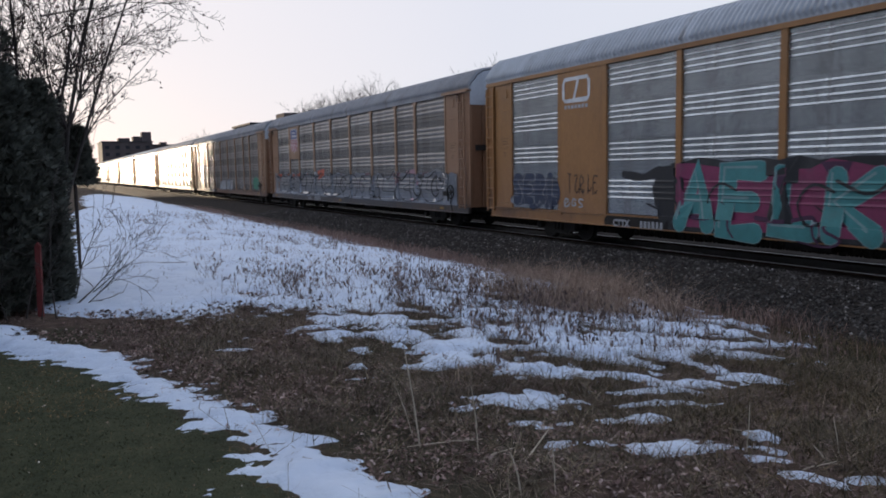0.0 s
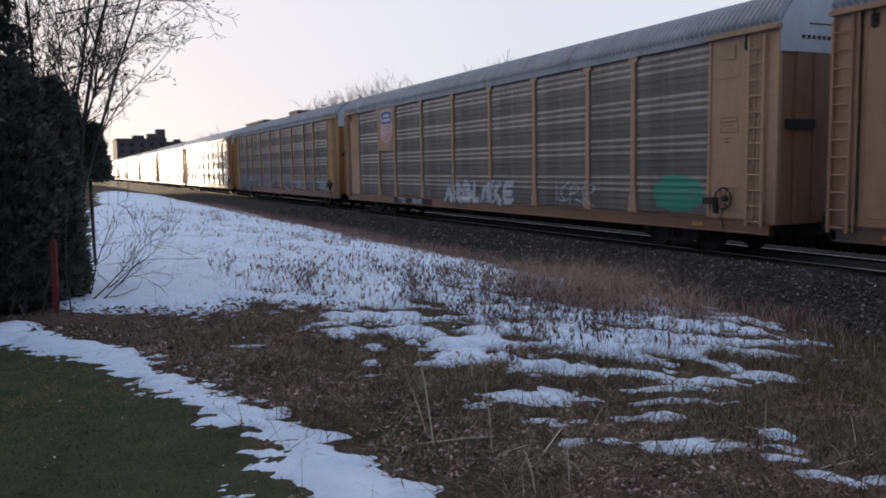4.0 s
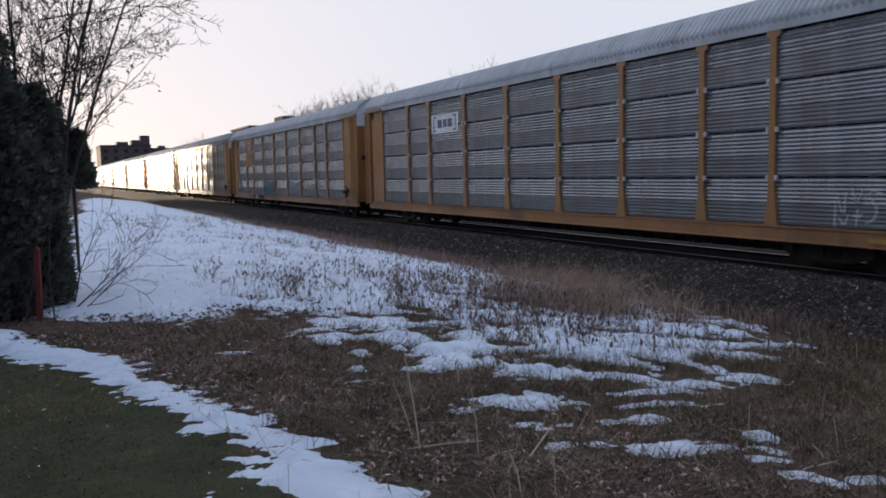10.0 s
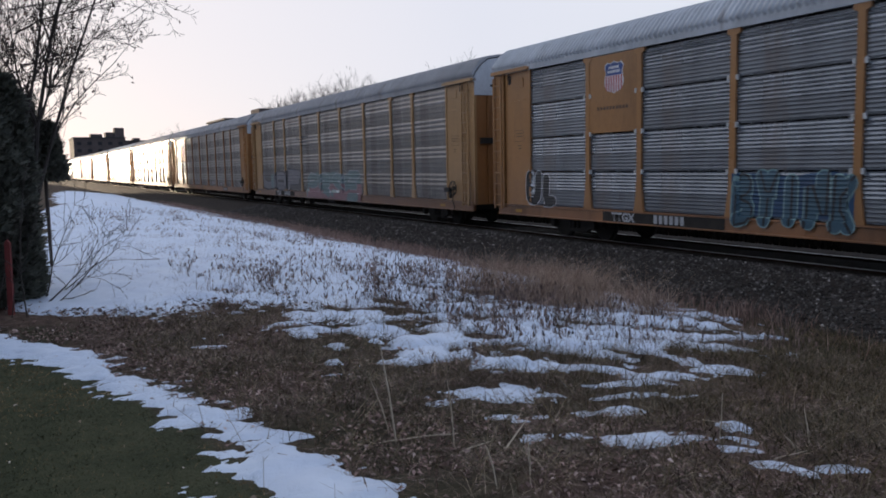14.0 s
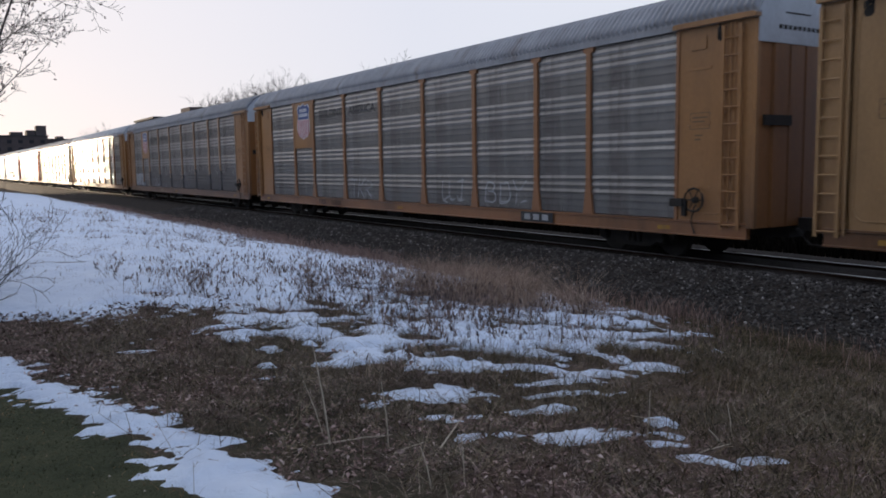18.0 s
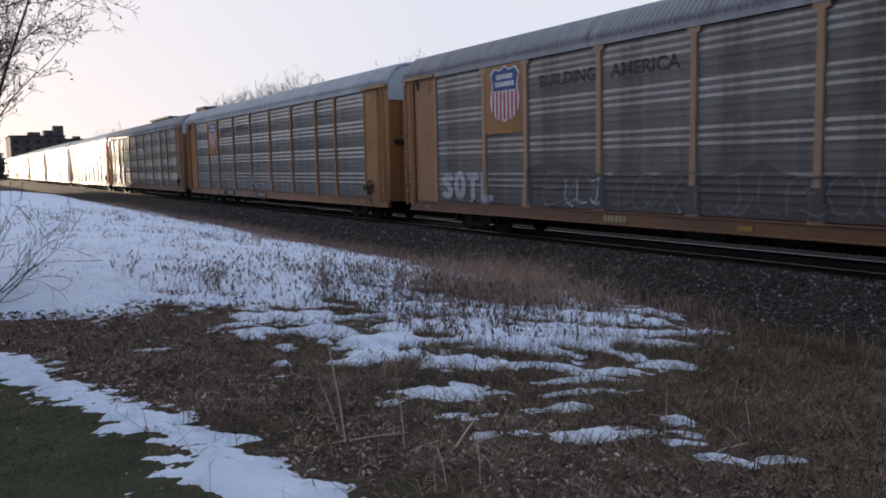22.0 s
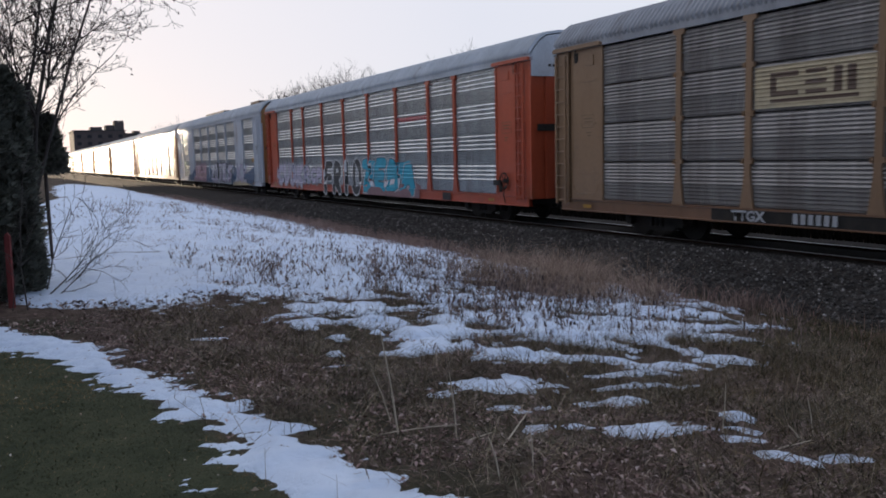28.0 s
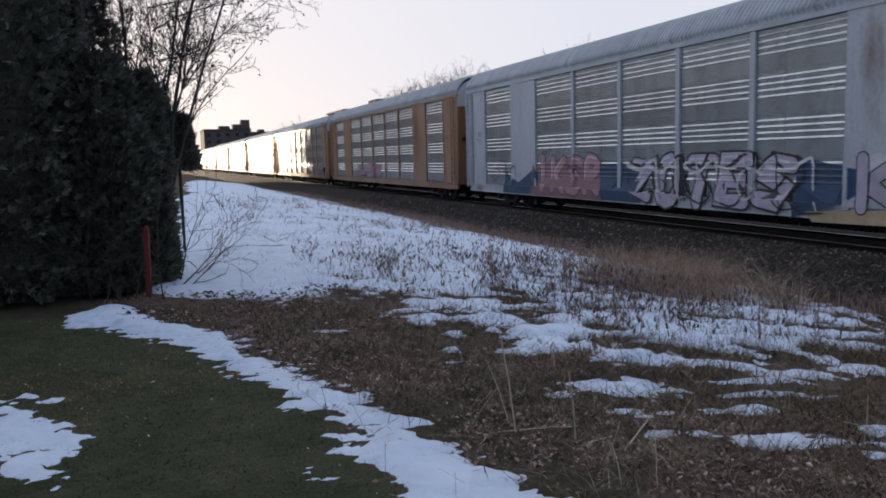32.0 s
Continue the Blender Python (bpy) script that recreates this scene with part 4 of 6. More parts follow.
def letters(car, marks, d0, d1, z0, z1, fill, edge, style, flared, weight=0.22, seed=1, layer=1, glow=None, slant=0.12, outline=0.075, shine=None, round_off=1):
    """Bold spray-painted letters, or letter-like strokes where marks is a number."""
    rng = np.random.default_rng(seed)
    if isinstance(marks, int):
        keys = sorted(GLYPHS)
        shapes = []
        for k in range(marks):
            base = GLYPHS[keys[int(rng.integers(len(keys)))]]
            shapes.append([[(u + rng.uniform(-0.16, 0.16), v + rng.uniform(-0.10, 0.10)) for u, v in line] for line in base])
            if rng.random() < 0.6:
                shapes[-1].append([(rng.uniform(0.2, 0.8), rng.uniform(0, 0.25)), (rng.uniform(0.7, 1.1), rng.uniform(-0.1, 0.2)), (rng.uniform(1.0, 1.35), rng.uniform(0.0, 0.45))])
    else:
        shapes = [GLYPHS[c] for c in marks]
    cell = (d1 - d0) / len(shapes)
    for k, shape in enumerate(shapes):
        w = max(cell * 0.36, cell * 0.98 - weight - outline)
        if shape is GLYPHS["I"]:
            w = cell * 0.4
        drop = weight * 0.5
        top, foot = z1 - drop + rng.uniform(-0.06, 0.05) * (z1 - z0), z0 + drop + rng.uniform(-0.05, 0.06) * (z1 - z0)
        strokes = [[(d0 + k * cell + (cell - w) / 2 + (u + slant * (v - 0.5)) * w, foot + v * (top - foot)) for u, v in line] for line in shape]
        for name, mat, grow, lay in (("letter_glow", glow, outline * 2.2, 0), ("letter_edge", edge, outline, 1), ("letter", fill, 0.0, 2)):
            if mat:
                bm = bmesh.new()
                for i, s in enumerate(strokes):
                    strip(bm, s, weight + grow * 2, 0.0011 * i + 0.0016 * (k % 2), round_off)
                lay_on(car, name, bm, INK[mat], style, flared, layer + lay)
        if shine:
            bm = bmesh.new()
            for i, s in enumerate(strokes):
                strip(bm, [(u - weight * 0.26, v + weight * 0.2) for u, v in s[:3]], weight * 0.14, 0.0011 * i + 0.0016 * (k % 2), round_off)
            lay_on(car, "letter_shine", bm, INK[shine], style, flared, layer + 3)


def swoops(car, n, d0, d1, z0, z1, mat, style, flared, weight=0.06, seed=1, layer=3):
    """Long curling strokes, as in wild lettering."""
    rng = np.random.default_rng(seed)
    step = (d1 - d0) / n
    for k in range(n):
        d, h = d0 + (k + rng.uniform(0.1, 0.9)) * step, z1 - z0
        way = rng.choice((-1, 1))
        kind = rng.integers(3)
        if kind == 0:
            pts = [(d, z1 - rng.uniform(0, 0.2) * h), (d + way * 0.30, z0 + 0.6 * h), (d - way * 0.25, z0 + 0.3 * h), (d + way * 0.1, z0), (d + way * 0.8, z0 + rng.uniform(0, 0.2) * h)]
        elif kind == 1:
            pts = [(d - 0.7, z0 + 0.85 * h), (d, z0 + rng.uniform(0.6, 0.8) * h), (d + 0.5, z0 + 0.95 * h), (d + 0.75, z1), (d + 0.72, z0 + 0.4 * h), (d + 0.9, z0 + 0.1 * h)]
        else:
            pts = [(d + 0.5, z0 + 0.7 * h), (d, z0 + 0.85 * h), (d - 0.4, z0 + 0.5 * h), (d - 0.05, z0 + 0.15 * h), (d + 0.4, z0 + 0.35 * h), (d + 0.1, z0 + 0.5 * h)]
        bm = bmesh.new()
        strip(bm, pts, weight * rng.uniform(0.8, 1.7), 0.0006 * (k % 4), 2, 0.35)
        lay_on(car, "paint_line", bm, INK[mat], style, flared, layer)


def wash(car, d0, d1, z0, z1, mat, style, flared, layer=1, seed=1, ragged=0.18, step=0.45):
    """One sprayed field with an uneven top."""
    rng = np.random.default_rng(seed)
    n = max(3, int((d1 - d0) / step))
    bm = bmesh.new()
    low = [bm.verts.new((0, d0 + (d1 - d0) * i / n, z0)) for i in range(n + 1)]
    top = [bm.verts.new((0, d0 + (d1 - d0) * i / n, z1 + ragged * rng.uniform(-1, 1))) for i in range(n + 1)]
    for i in range(n):
        bm.faces.new((low[i], low[i + 1], top[i + 1], top[i]))
    lay_on(car, "paint_field", bm, INK[mat], style, flared, layer)


def shards(car, areas, mat, style, flared, layer=2):
    """Flat painted shapes, each drawn by its corners (d, z)."""
    for k, corners in enumerate(areas):
        bm = bmesh.new()
        bm.faces.new([bm.verts.new((-0.0006 * (k % 3), *q)) for q in corners])
        lay_on(car, "paint_field", bm, INK[mat], style, flared, layer)


def blobs(car, areas, mat, style, flared, layer, seed=1):
    """Sprayed fields with a lumpy outline: centre d, z and half sizes."""
    rng = np.random.default_rng(seed)
    for k, (d, z, a, b) in enumerate(areas):
        n = 18
        bm = bmesh.new()
        ring = [(d + a * math.cos(i * 6.283 / n) * rng.uniform(0.82, 1.12), z + b * math.sin(i * 6.283 / n) * rng.uniform(0.8, 1.12)) for i in range(n)]
        bm.faces.new([bm.verts.new((-0.0007 * (k % 3), u, max(v, 0.46))) for u, v in ring])
        lay_on(car, "paint_field", bm, INK[mat], style, flared, layer)


def words(car, body, d0, z0, size, mat, style, flared, layer=1, width=None):
    """Stencilled words in the plain built-in font, read from the near side."""
    cu = bpy.data.curves.new("words", "FONT")
    cu.body, cu.size, cu.offset = body, size / 0.7, 0.012
    ob = bpy.data.objects.new("words", cu)
    me = bpy.data.meshes.new_from_object(ob)
    bm = bmesh.new()
    bm.from_mesh(me)
    bpy.data.objects.remove(ob), bpy.data.curves.remove(cu), bpy.data.meshes.remove(me)
    run = max(v.co.x for v in bm.verts)
    k = (width / run) if width else 1.0
    for v in bm.verts:
        v.co = Vector((0, d0 + v.co.x * k, z0 + v.co.y))
    lay_on(car, "lettering", bm, INK[mat], style, flared, layer)


def bars(car, name, rects, mat, style, flared, layer=1, label=""):
    for a, b, c, e in rects:
        bm = bmesh.new()
        bm.faces.new([bm.verts.new((0, *q)) for q in ((a, c), (b, c), (b, e), (a, e))])
        lay_on(car, name, bm, INK[mat], style, flared, layer, label)


def digits(car, d0, z0, n, size, mat, style, flared):
    """A row of plain bars in place of a number."""
    bars(car, "number_bar", [(d0 + i * size * 0.85, d0 + i * size * 0.85 + size * 0.55, z0, z0 + size) for i in range(n)], mat, style, flared, 3)


def on_plate(car, name, outline, mat, layer, bay=1):
    bm = bmesh.new()
    bm.faces.new([bm.verts.new((-1.527 - 0.003 * layer, BODY / 2 - d, z)) for d, z in outline])
    return part(name, bm, INK[mat], car)


def shield(car, d, z, w, h):
    """A heraldic shield: white rim, blue head with pale bars, red and white pales."""
    half = [(0, 0.5), (0.18, 0.43), (0.36, 0.47), (0.5, 0.36), (0.43, 0.16), (0.5, -0.12), (0.46, -0.30), (0.3, -0.42), (0.1, -0.45), (0, -0.5)]
    ring = half + [(-u, v) for u, v in half[-2:0:-1]]
    on_plate(car, "shield_rim", [(d + u * w, z + v * h) for u, v in ring], "sign_white", 1)
    inner = [(d + u * w * 0.93, z + v * h * 0.94) for u, v in ring]
    on_plate(car, "shield_head", [(p, q if q > z + 0.06 * h else z + 0.06 * h) for p, q in inner if q > z - 0.05 * h or True][:5] + [(d + 0.42 * w, z + 0.06 * h), (d - 0.42 * w, z + 0.06 * h)] + inner[-4:], "navy", 2)
    for i in range(7):
        u = -0.39 + 0.13 * i
        foot = -0.45 + 0.30 * abs(u) ** 1.6
        on_plate(car, "shield_pale", [(d + (u - 0.036) * w, z + 0.05 * h), (d + (u + 0.036) * w, z + 0.05 * h), (d + (u + 0.036) * w, z + foot * h), (d + (u - 0.036) * w, z + foot * h)], "crimson", 2)
    for z0, a in ((0.26, 0.28), (0.13, 0.33)):
        for i in range(7):
            u = -a + (2 * a / 7) * (i + 0.15)
            on_plate(car, "shield_bar", [(d + u * w, z + z0 * h), (d + (u + 0.2 * a) * w, z + z0 * h), (d + (u + 0.2 * a) * w, z + (z0 + 0.085) * h), (d + u * w, z + (z0 + 0.085) * h)], "sign_white", 3)


def paint_cars():
    c = CARS
    st = [o[6] for o in ORDER]
    fl = [o[7] for o in ORDER]
    kw = lambda i: {"style": st[i], "flared": fl[i]}
    # the ochre car with the mural
    wash(c[0], 9.1, 24.5, 0.62, 2.26, "black", layer=1, seed=3, ragged=0.08, **kw(0))
    blobs(c[0], [(9.0, 1.45, 0.45, 0.72)], "black", layer=2, seed=4, **kw(0))
    swoops(c[0], 5, 7.9, 9.2, 1.0, 2.1, "black", weight=0.12, seed=14, layer=2, **kw(0))
    wash(c[0], 9.35, 24.3, 0.72, 2.12, "magenta", layer=2, seed=5, ragged=0.10, **kw(0))
    shards(c[0], [((10.6 + 1.3 * k, 2.16), (11.3 + 1.3 * k, 2.16), (11.0 + 1.3 * k, 1.62)) for k in range(9)], "plum", layer=3, **kw(0))
    letters(c[0], "AELKSTARSOK", 9.3, 24.0, 0.52, 2.16, "turquoise", "pale_teal", weight=0.42, seed=7, layer=4, slant=0.10, outline=0.020, shine="pale_teal", round_off=0, **kw(0))
    swoops(c[0], 8, 10.0, 24.0, 0.62, 2.0, "black", weight=0.06, seed=8, layer=8, **kw(0))
    swoops(c[0], 9, 9.4, 23.6, 0.5, 1.1, "plum", weight=0.10, seed=6, layer=8, **kw(0))
    blobs(c[0], [(2.5, 1.45, 0.55, 0.5), (3.3, 1.4, 0.6, 0.55), (4.1, 1.4, 0.55, 0.5)], "midnight", layer=1, seed=9, **kw(0))
    letters(c[0], "SERL", 1.95, 4.5, 0.98, 1.98, "midnight", "chalk", weight=0.26, seed=9, layer=2, outline=0.016, **kw(0))
    letters(c[0], 5, 4.95, 6.4, 1.4, 1.95, "sepia", None, weight=0.04, seed=10, layer=1, **kw(0))
    letters(c[0], 3, 4.8, 5.8, 1.0, 1.28, "chalk", None, weight=0.05, seed=12, layer=1, **kw(0))
    for stroke in ([(4.88, 4.58), (5.90, 4.58), (5.98, 4.46), (5.98, 4.08), (5.90, 3.98), (4.88, 3.98), (4.80, 4.08), (4.80, 4.46), (4.88, 4.58)], [(5.28, 3.98), (5.50, 4.58)]):
        bm = bmesh.new()
        strip(bm, stroke, 0.10)
        lay_on(c[0], "emblem", bm, INK["sign_white"], st[0], fl[0], 1, "pale band emblem")
    bars(c[0], "emblem_bar", [(4.85 + 0.16 * i, 4.96 + 0.16 * i, 3.76, 3.86) for i in range(7)], "chalk", layer=1, **kw(0))
    words(c[0], "CTTX", 7.05, 0.60, 0.17, "chalk", layer=3, **kw(0))
    digits(c[0], 8.1, 0.60, 6, 0.17, "chalk", **kw(0))
    # shields
    for i, (w, h) in {1: (1.35, 1.45), 2: (1.35, 1.5), 5: (0.72, 0.8), 7: (1.3, 1.5), 8: (1.35, 1.55), 9: (1.35, 1.6)}.items():
        shield(c[i], 5.64, 3.98 if i != 5 else 4.2, w, h)
    bars(c[5], "emblem_bar", [(5.0 + 0.12 * i, 5.08 + 0.12 * i, 3.42, 3.5) for i in range(10)], "sepia", layer=1, **kw(5))
    # slogans
    for i in (7, 8, 9):
        words(c[i], "BUILDING", 7.1, 4.02, 0.30, "black", width=2.15, **kw(i))
        words(c[i], "AMERICA", 9.75, 4.02, 0.30, "black", width=2.1, **kw(i))
    # reporting marks on the sills
    for i, d in ((1, 7.9), (2, 6.9), (5, 5.6), (6, 4.9), (9, 6.6), (10, 6.2)):
        words(c[i], "TTGX", d, 0.64, 0.2, "chalk", layer=3, width=0.85, **kw(i))
        digits(c[i], d + 1.5, 0.64, 6, 0.2, "chalk", **kw(i))
    words(c[7], "TTGX", 7.0, 0.64, 0.17, "sepia", layer=2, width=0.7, **kw(7))
    digits(c[7], 8.2, 0.64, 6, 0.17, "sepia", **kw(7))
    bars(c[7], "emblem_board", [(20.05, 21.35, 0.61, 0.86)], "black", layer=2, **kw(7))
    bars(c[7], "emblem_bar", [(20.2 + 0.36 * i, 20.44 + 0.36 * i, 0.66, 0.81) for i in range(3)], "chalk", layer=3, **kw(7))
    bars(c[9], "emblem_board", [(13.05, 14.35, 0.61, 0.86)], "black", layer=2, **kw(9))
    bars(c[9], "emblem_bar", [(13.2 + 0.36 * i, 13.44 + 0.36 * i, 0.66, 0.81) for i in range(3)], "chalk", layer=3, **kw(9))
    digits(c[8], 9.6, 0.66, 6, 0.15, "cream", **kw(8))
    digits(c[3], 4.6, 0.64, 6, 0.2, "chalk", **kw(3))
    for i in range(1, 13):
        bars(c[i], "reflector", [(dd, dd + 0.34, 0.67, 0.76) for dd in (1.2, 13.4, 24.8)], "amber", layer=2, **kw(i))
    # murals and scrawls
    wash(c[1], 1.3, 26.2, 0.84, 2.02, "silver_paint", layer=1, seed=21, ragged=0.16, **kw(1))
    for d in (2.3, 4.0, 5.2, 6.3, 7.9, 10.3, 13.6, 17.2, 20.6, 23.4):
        w = 0.30 + 0.16 * math.sin(d * 3.1)
        shards(c[1], [((d - w, 2.02), (d + w, 2.06), (d + 0.25 * w, 1.58 - 0.1 * math.sin(d)), (d - 0.2 * w, 1.62))], "scarlet" if d < 11 else "dusky_rose", layer=2, **kw(1))
    shards(c[1], [((9.9, 2.2), (11.0, 2.3), (10.9, 1.9), (10.0, 1.65))], "scarlet", layer=3, **kw(1))
    shards(c[1], [((21.6, 2.1), (22.6, 2.2), (23.0, 1.3), (22.2, 0.85))], "rose", layer=2, **kw(1))
    letters(c[1], "CGSKSOZLGU", 2.0, 25.4, 0.84, 2.0, "silver_paint", "black", weight=0.40, seed=23, layer=3, outline=0.03, slant=0.2, round_off=2, **kw(1))
    swoops(c[1], 22, 2.0, 25.2, 0.86, 2.12, "black", weight=0.075, seed=24, layer=7, **kw(1))
    swoops(c[1], 14, 2.2, 25.0, 0.95, 2.05, "chalk", weight=0.035, seed=25, layer=8, **kw(1))
    blobs(c[2], [(24.2, 1.4, 0.9, 0.5)], "green", layer=1, seed=26, **kw(2))
    letters(c[2], 7, 11.5, 16.6, 0.85, 1.6, "chalk", "steel", weight=0.20, seed=27, outline=0.03, **kw(2))
    wash(c[3], 2.0, 6.5, 0.62, 1.05, "black", layer=1, seed=30, ragged=0.08, **kw(3))
    letters(c[3], "EIGEN", 2.0, 6.2, 0.80, 1.78, "slate", "chalk", weight=0.24, seed=31, layer=2, outline=0.028, slant=0.16, **kw(3))
    swoops(c[3], 2, 5.9, 7.2, 1.0, 1.6, "chalk", weight=0.06, seed=30, layer=5, **kw(3))
    blobs(c[3], [(9.2, 1.4, 0.9, 0.5), (11.3, 1.35, 0.8, 0.5)], "dusky_rose", layer=1, seed=32, **kw(3))
    letters(c[3], 5, 7.9, 12.6, 0.95, 1.8, "ash", "chalk", weight=0.13, seed=33, layer=2, outline=0.014, **kw(3))
    letters(c[3], 6, 14.0, 20.6, 0.95, 1.75, "chalk", None, weight=0.04, seed=34, **kw(3))
    blobs(c[3], [(23.75, 1.28, 0.5, 0.22), (24.35, 1.3, 0.3, 0.42), (18.6, 1.2, 0.75, 0.2)], "steel", layer=1, seed=36, **kw(3))
    swoops(c[3], 6, 23.4, 24.6, 0.98, 1.5, "chalk", weight=0.045, seed=35, layer=2, **kw(3))
    swoops(c[3], 7, 18.3, 20.6, 0.98, 1.45, "chalk", weight=0.04, seed=37, layer=2, **kw(3))
    for i, d in ((3, 6.9), (6, 8.6)):
        bars(c[i], "emblem_bar", [(d, d + 1.0, 3.66, 3.70), (d, d + 1.3, 3.56, 3.59), (d + 0.5, d + 1.9, 3.66, 3.73), (d + 0.7, d + 1.6, 3.40, 3.46), (d + 0.9, d + 1.8, 3.22, 3.27)], "black", layer=1, **kw(i))
    bars(c[4], "sign", [(6.75, 8.9, 3.55, 4.25)], "sign_white", layer=1, label="white sign with dark marks", **kw(4))
    bars(c[4], "sign_mark", [(6.9, 6.98, 3.62, 4.18), (8.67, 8.75, 3.62, 4.18), (6.9, 7.15, 3.62, 3.68), (8.5, 8.75, 3.62, 3.68), (6.9, 7.15, 4.12, 4.18), (8.5, 8.75, 4.12, 4.18), (7.25, 7.62, 3.75, 4.05), (7.7, 8.0, 3.75, 4.05), (8.08, 8.42, 3.75, 4.05)], "slate", layer=2, **kw(4))
    letters(c[5], "UL", 1.75, 3.2, 0.85, 1.85, "black", "white", weight=0.30, seed=41, outline=0.025, **kw(5))
    wash(c[5], 9.4, 12.2, 0.95, 1.80, "blue", layer=1, seed=40, ragged=0.06, **kw(5))
    letters(c[5], "BYINK", 9.4, 12.25, 0.72, 1.85, "teal_blue", "pale_teal", weight=0.28, seed=42, layer=2, outline=0.03, **kw(5))
    letters(c[5], "BYINK", 9.45, 12.25, 0.72, 1.85, "black", None, weight=0.05, seed=42, layer=5, **kw(5))
    shards(c[5], [((15.25, 1.86), (16.0, 1.66), (16.8, 1.64), (17.65, 1.78), (17.7, 0.93), (15.3, 0.93))], "slate", layer=1, **kw(5))
    bars(c[5], "spray_line", [(15.4, 16.5, 1.56, 1.6), (16.0, 17.5, 1.36, 1.39), (15.5, 17.2, 1.2, 1.23)], "pale_teal", layer=2, **kw(5))
    letters(c[5], "ZR", 18.7, 20.5, 0.95, 1.6, "dull_teal", "black", weight=0.15, seed=44, outline=0.03, **kw(5))
    swoops(c[5], 3, 19.5, 21.0, 1.0, 1.55, "dull_teal", weight=0.07, seed=45, layer=3, **kw(5))
    letters(c[5], "C", 20.95, 22.0, 1.0, 1.6, "dull_teal", "chalk", weight=0.12, seed=46, outline=0.03, **kw(5))
    wash(c[6], 2.0, 9.3, 0.94, 1.95, "soot", layer=1, seed=50, ragged=0.05, **kw(6))
    letters(c[6], "UOF", 1.95, 9.3, 0.92, 1.95, "ash", "black", weight=0.42, seed=51, layer=2, outline=0.05, slant=0.0, round_off=0, **kw(6))
    shards(c[6], [((3.6, 1.75), (4.2, 1.8), (4.15, 1.0), (3.7, 0.98))], "dull_teal", layer=5, **kw(6))
    wash(c[6], 10.2, 17.4, 0.62, 1.40, "dusky_rose", layer=1, seed=52, ragged=0.10, **kw(6))
    wash(c[6], 10.3, 17.3, 1.36, 1.80, "dull_teal", layer=2, seed=53, ragged=0.12, **kw(6))
    letters(c[6], "PRSE", 10.2, 17.2, 0.66, 1.92, "dull_teal", "chalk", weight=0.34, seed=54, layer=3, outline=0.022, slant=0.05, **kw(6))
    wash(c[6], 10.4, 17.2, 0.62, 1.02, "dusky_rose", layer=6, seed=55, ragged=0.14, step=0.3, **kw(6))
    for i, spots in {7: ((9.8, 11.6), (16.0, 17.3), (18.3, 20.2)), 9: ((10.0, 11.4), (11.9, 12.8)), 4: ((24.0, 25.0),), 8: ((8.0, 9.5),), 2: ((19.0, 21.0),)}.items():
        for j, (a, b) in enumerate(spots):
            letters(c[i], 3, a, b, 1.0, 1.65, "chalk", None, weight=0.045, seed=60 + i + j, **kw(i))
    wash(c[8], 6.6, 25.2, 0.93, 1.95, "soot", layer=1, seed=70, ragged=0.22, **kw(8))
    letters(c[8], 12, 7.2, 16.8, 1.0, 1.8, "ash", None, weight=0.05, seed=74, layer=2, **kw(8))
    letters(c[8], "SOTL", 2.2, 5.0, 0.98, 1.85, "chalk", "slate", weight=0.22, seed=71, outline=0.03, slant=0.0, **kw(8))
    letters(c[8], 5, 17.4, 23.2, 0.95, 1.75, "soot", "black", weight=0.14, seed=72, outline=0.03, slant=0.0, **kw(8))
    letters(c[9], 5, 12.6, 15.2, 1.05, 1.5, "chalk", None, weight=0.045, seed=73, **kw(9))
    bars(c[10], "sign", [(6.68, 9.34, 2.90, 3.72)], "cream", layer=1, label="cream sign with dark marks", **kw(10))
    bars(c[10], "sign_mark", [(7.05, 7.2, 3.12, 3.58), (7.2, 7.7, 3.12, 3.22), (7.2, 7.7, 3.48, 3.58)], "sepia", layer=2, **kw(10))
    bars(c[10], "sign_mark", [(7.05, 8.95, 3.0, 3.07), (7.85, 8.3, 3.12, 3.2), (7.85, 8.3, 3.30, 3.38), (7.85, 8.3, 3.5, 3.58), (8.45, 8.62, 3.12, 3.58), (8.72, 8.9, 3.12, 3.58)], "sepia", layer=2, **kw(10))
    letters(c[11], "CUOK", 1.75, 6.3, 0.72, 1.95, "lilac", "black", weight=0.36, seed=81, outline=0.03, glow="white", slant=0.04, **kw(11))
    letters(c[11], "RCP", 6.5, 9.2, 0.85, 1.78, "lilac", "black", weight=0.24, seed=82, outline=0.04, glow="chalk", slant=0.04, **kw(11))
    letters(c[11], "FRIO", 9.5, 14.25, 0.52, 2.06, "black", "sign_white", weight=0.34, seed=83, outline=0.06, slant=0.02, **kw(11))
    wash(c[11], 14.4, 19.9, 0.60, 1.15, "dusky_rose", layer=1, seed=85, ragged=0.12, **kw(11))
    shards(c[11], [((14.2, 0.95), (15.0, 1.1), (14.9, 0.7), (14.3, 0.62)), ((16.6, 0.62), (17.2, 1.1), (17.6, 0.62))], "scarlet", layer=2, **kw(11))
    wash(c[11], 14.8, 19.0, 1.25, 1.95, "sky", layer=2, seed=84, ragged=0.08, **kw(11))
    letters(c[11], "ZEBA", 14.2, 19.5, 0.70, 2.10, "sky", "black", weight=0.42, seed=86, layer=3, outline=0.035, slant=0.05, glow="white", **kw(11))
    wash(c[11], 15.0, 19.2, 0.58, 0.86, "dusky_rose", layer=7, seed=88, ragged=0.16, step=0.3, **kw(11))
    bars(c[11], "emblem_board", [(21.7, 22.3, 0.60, 0.86)], "black", layer=2, **kw(11))
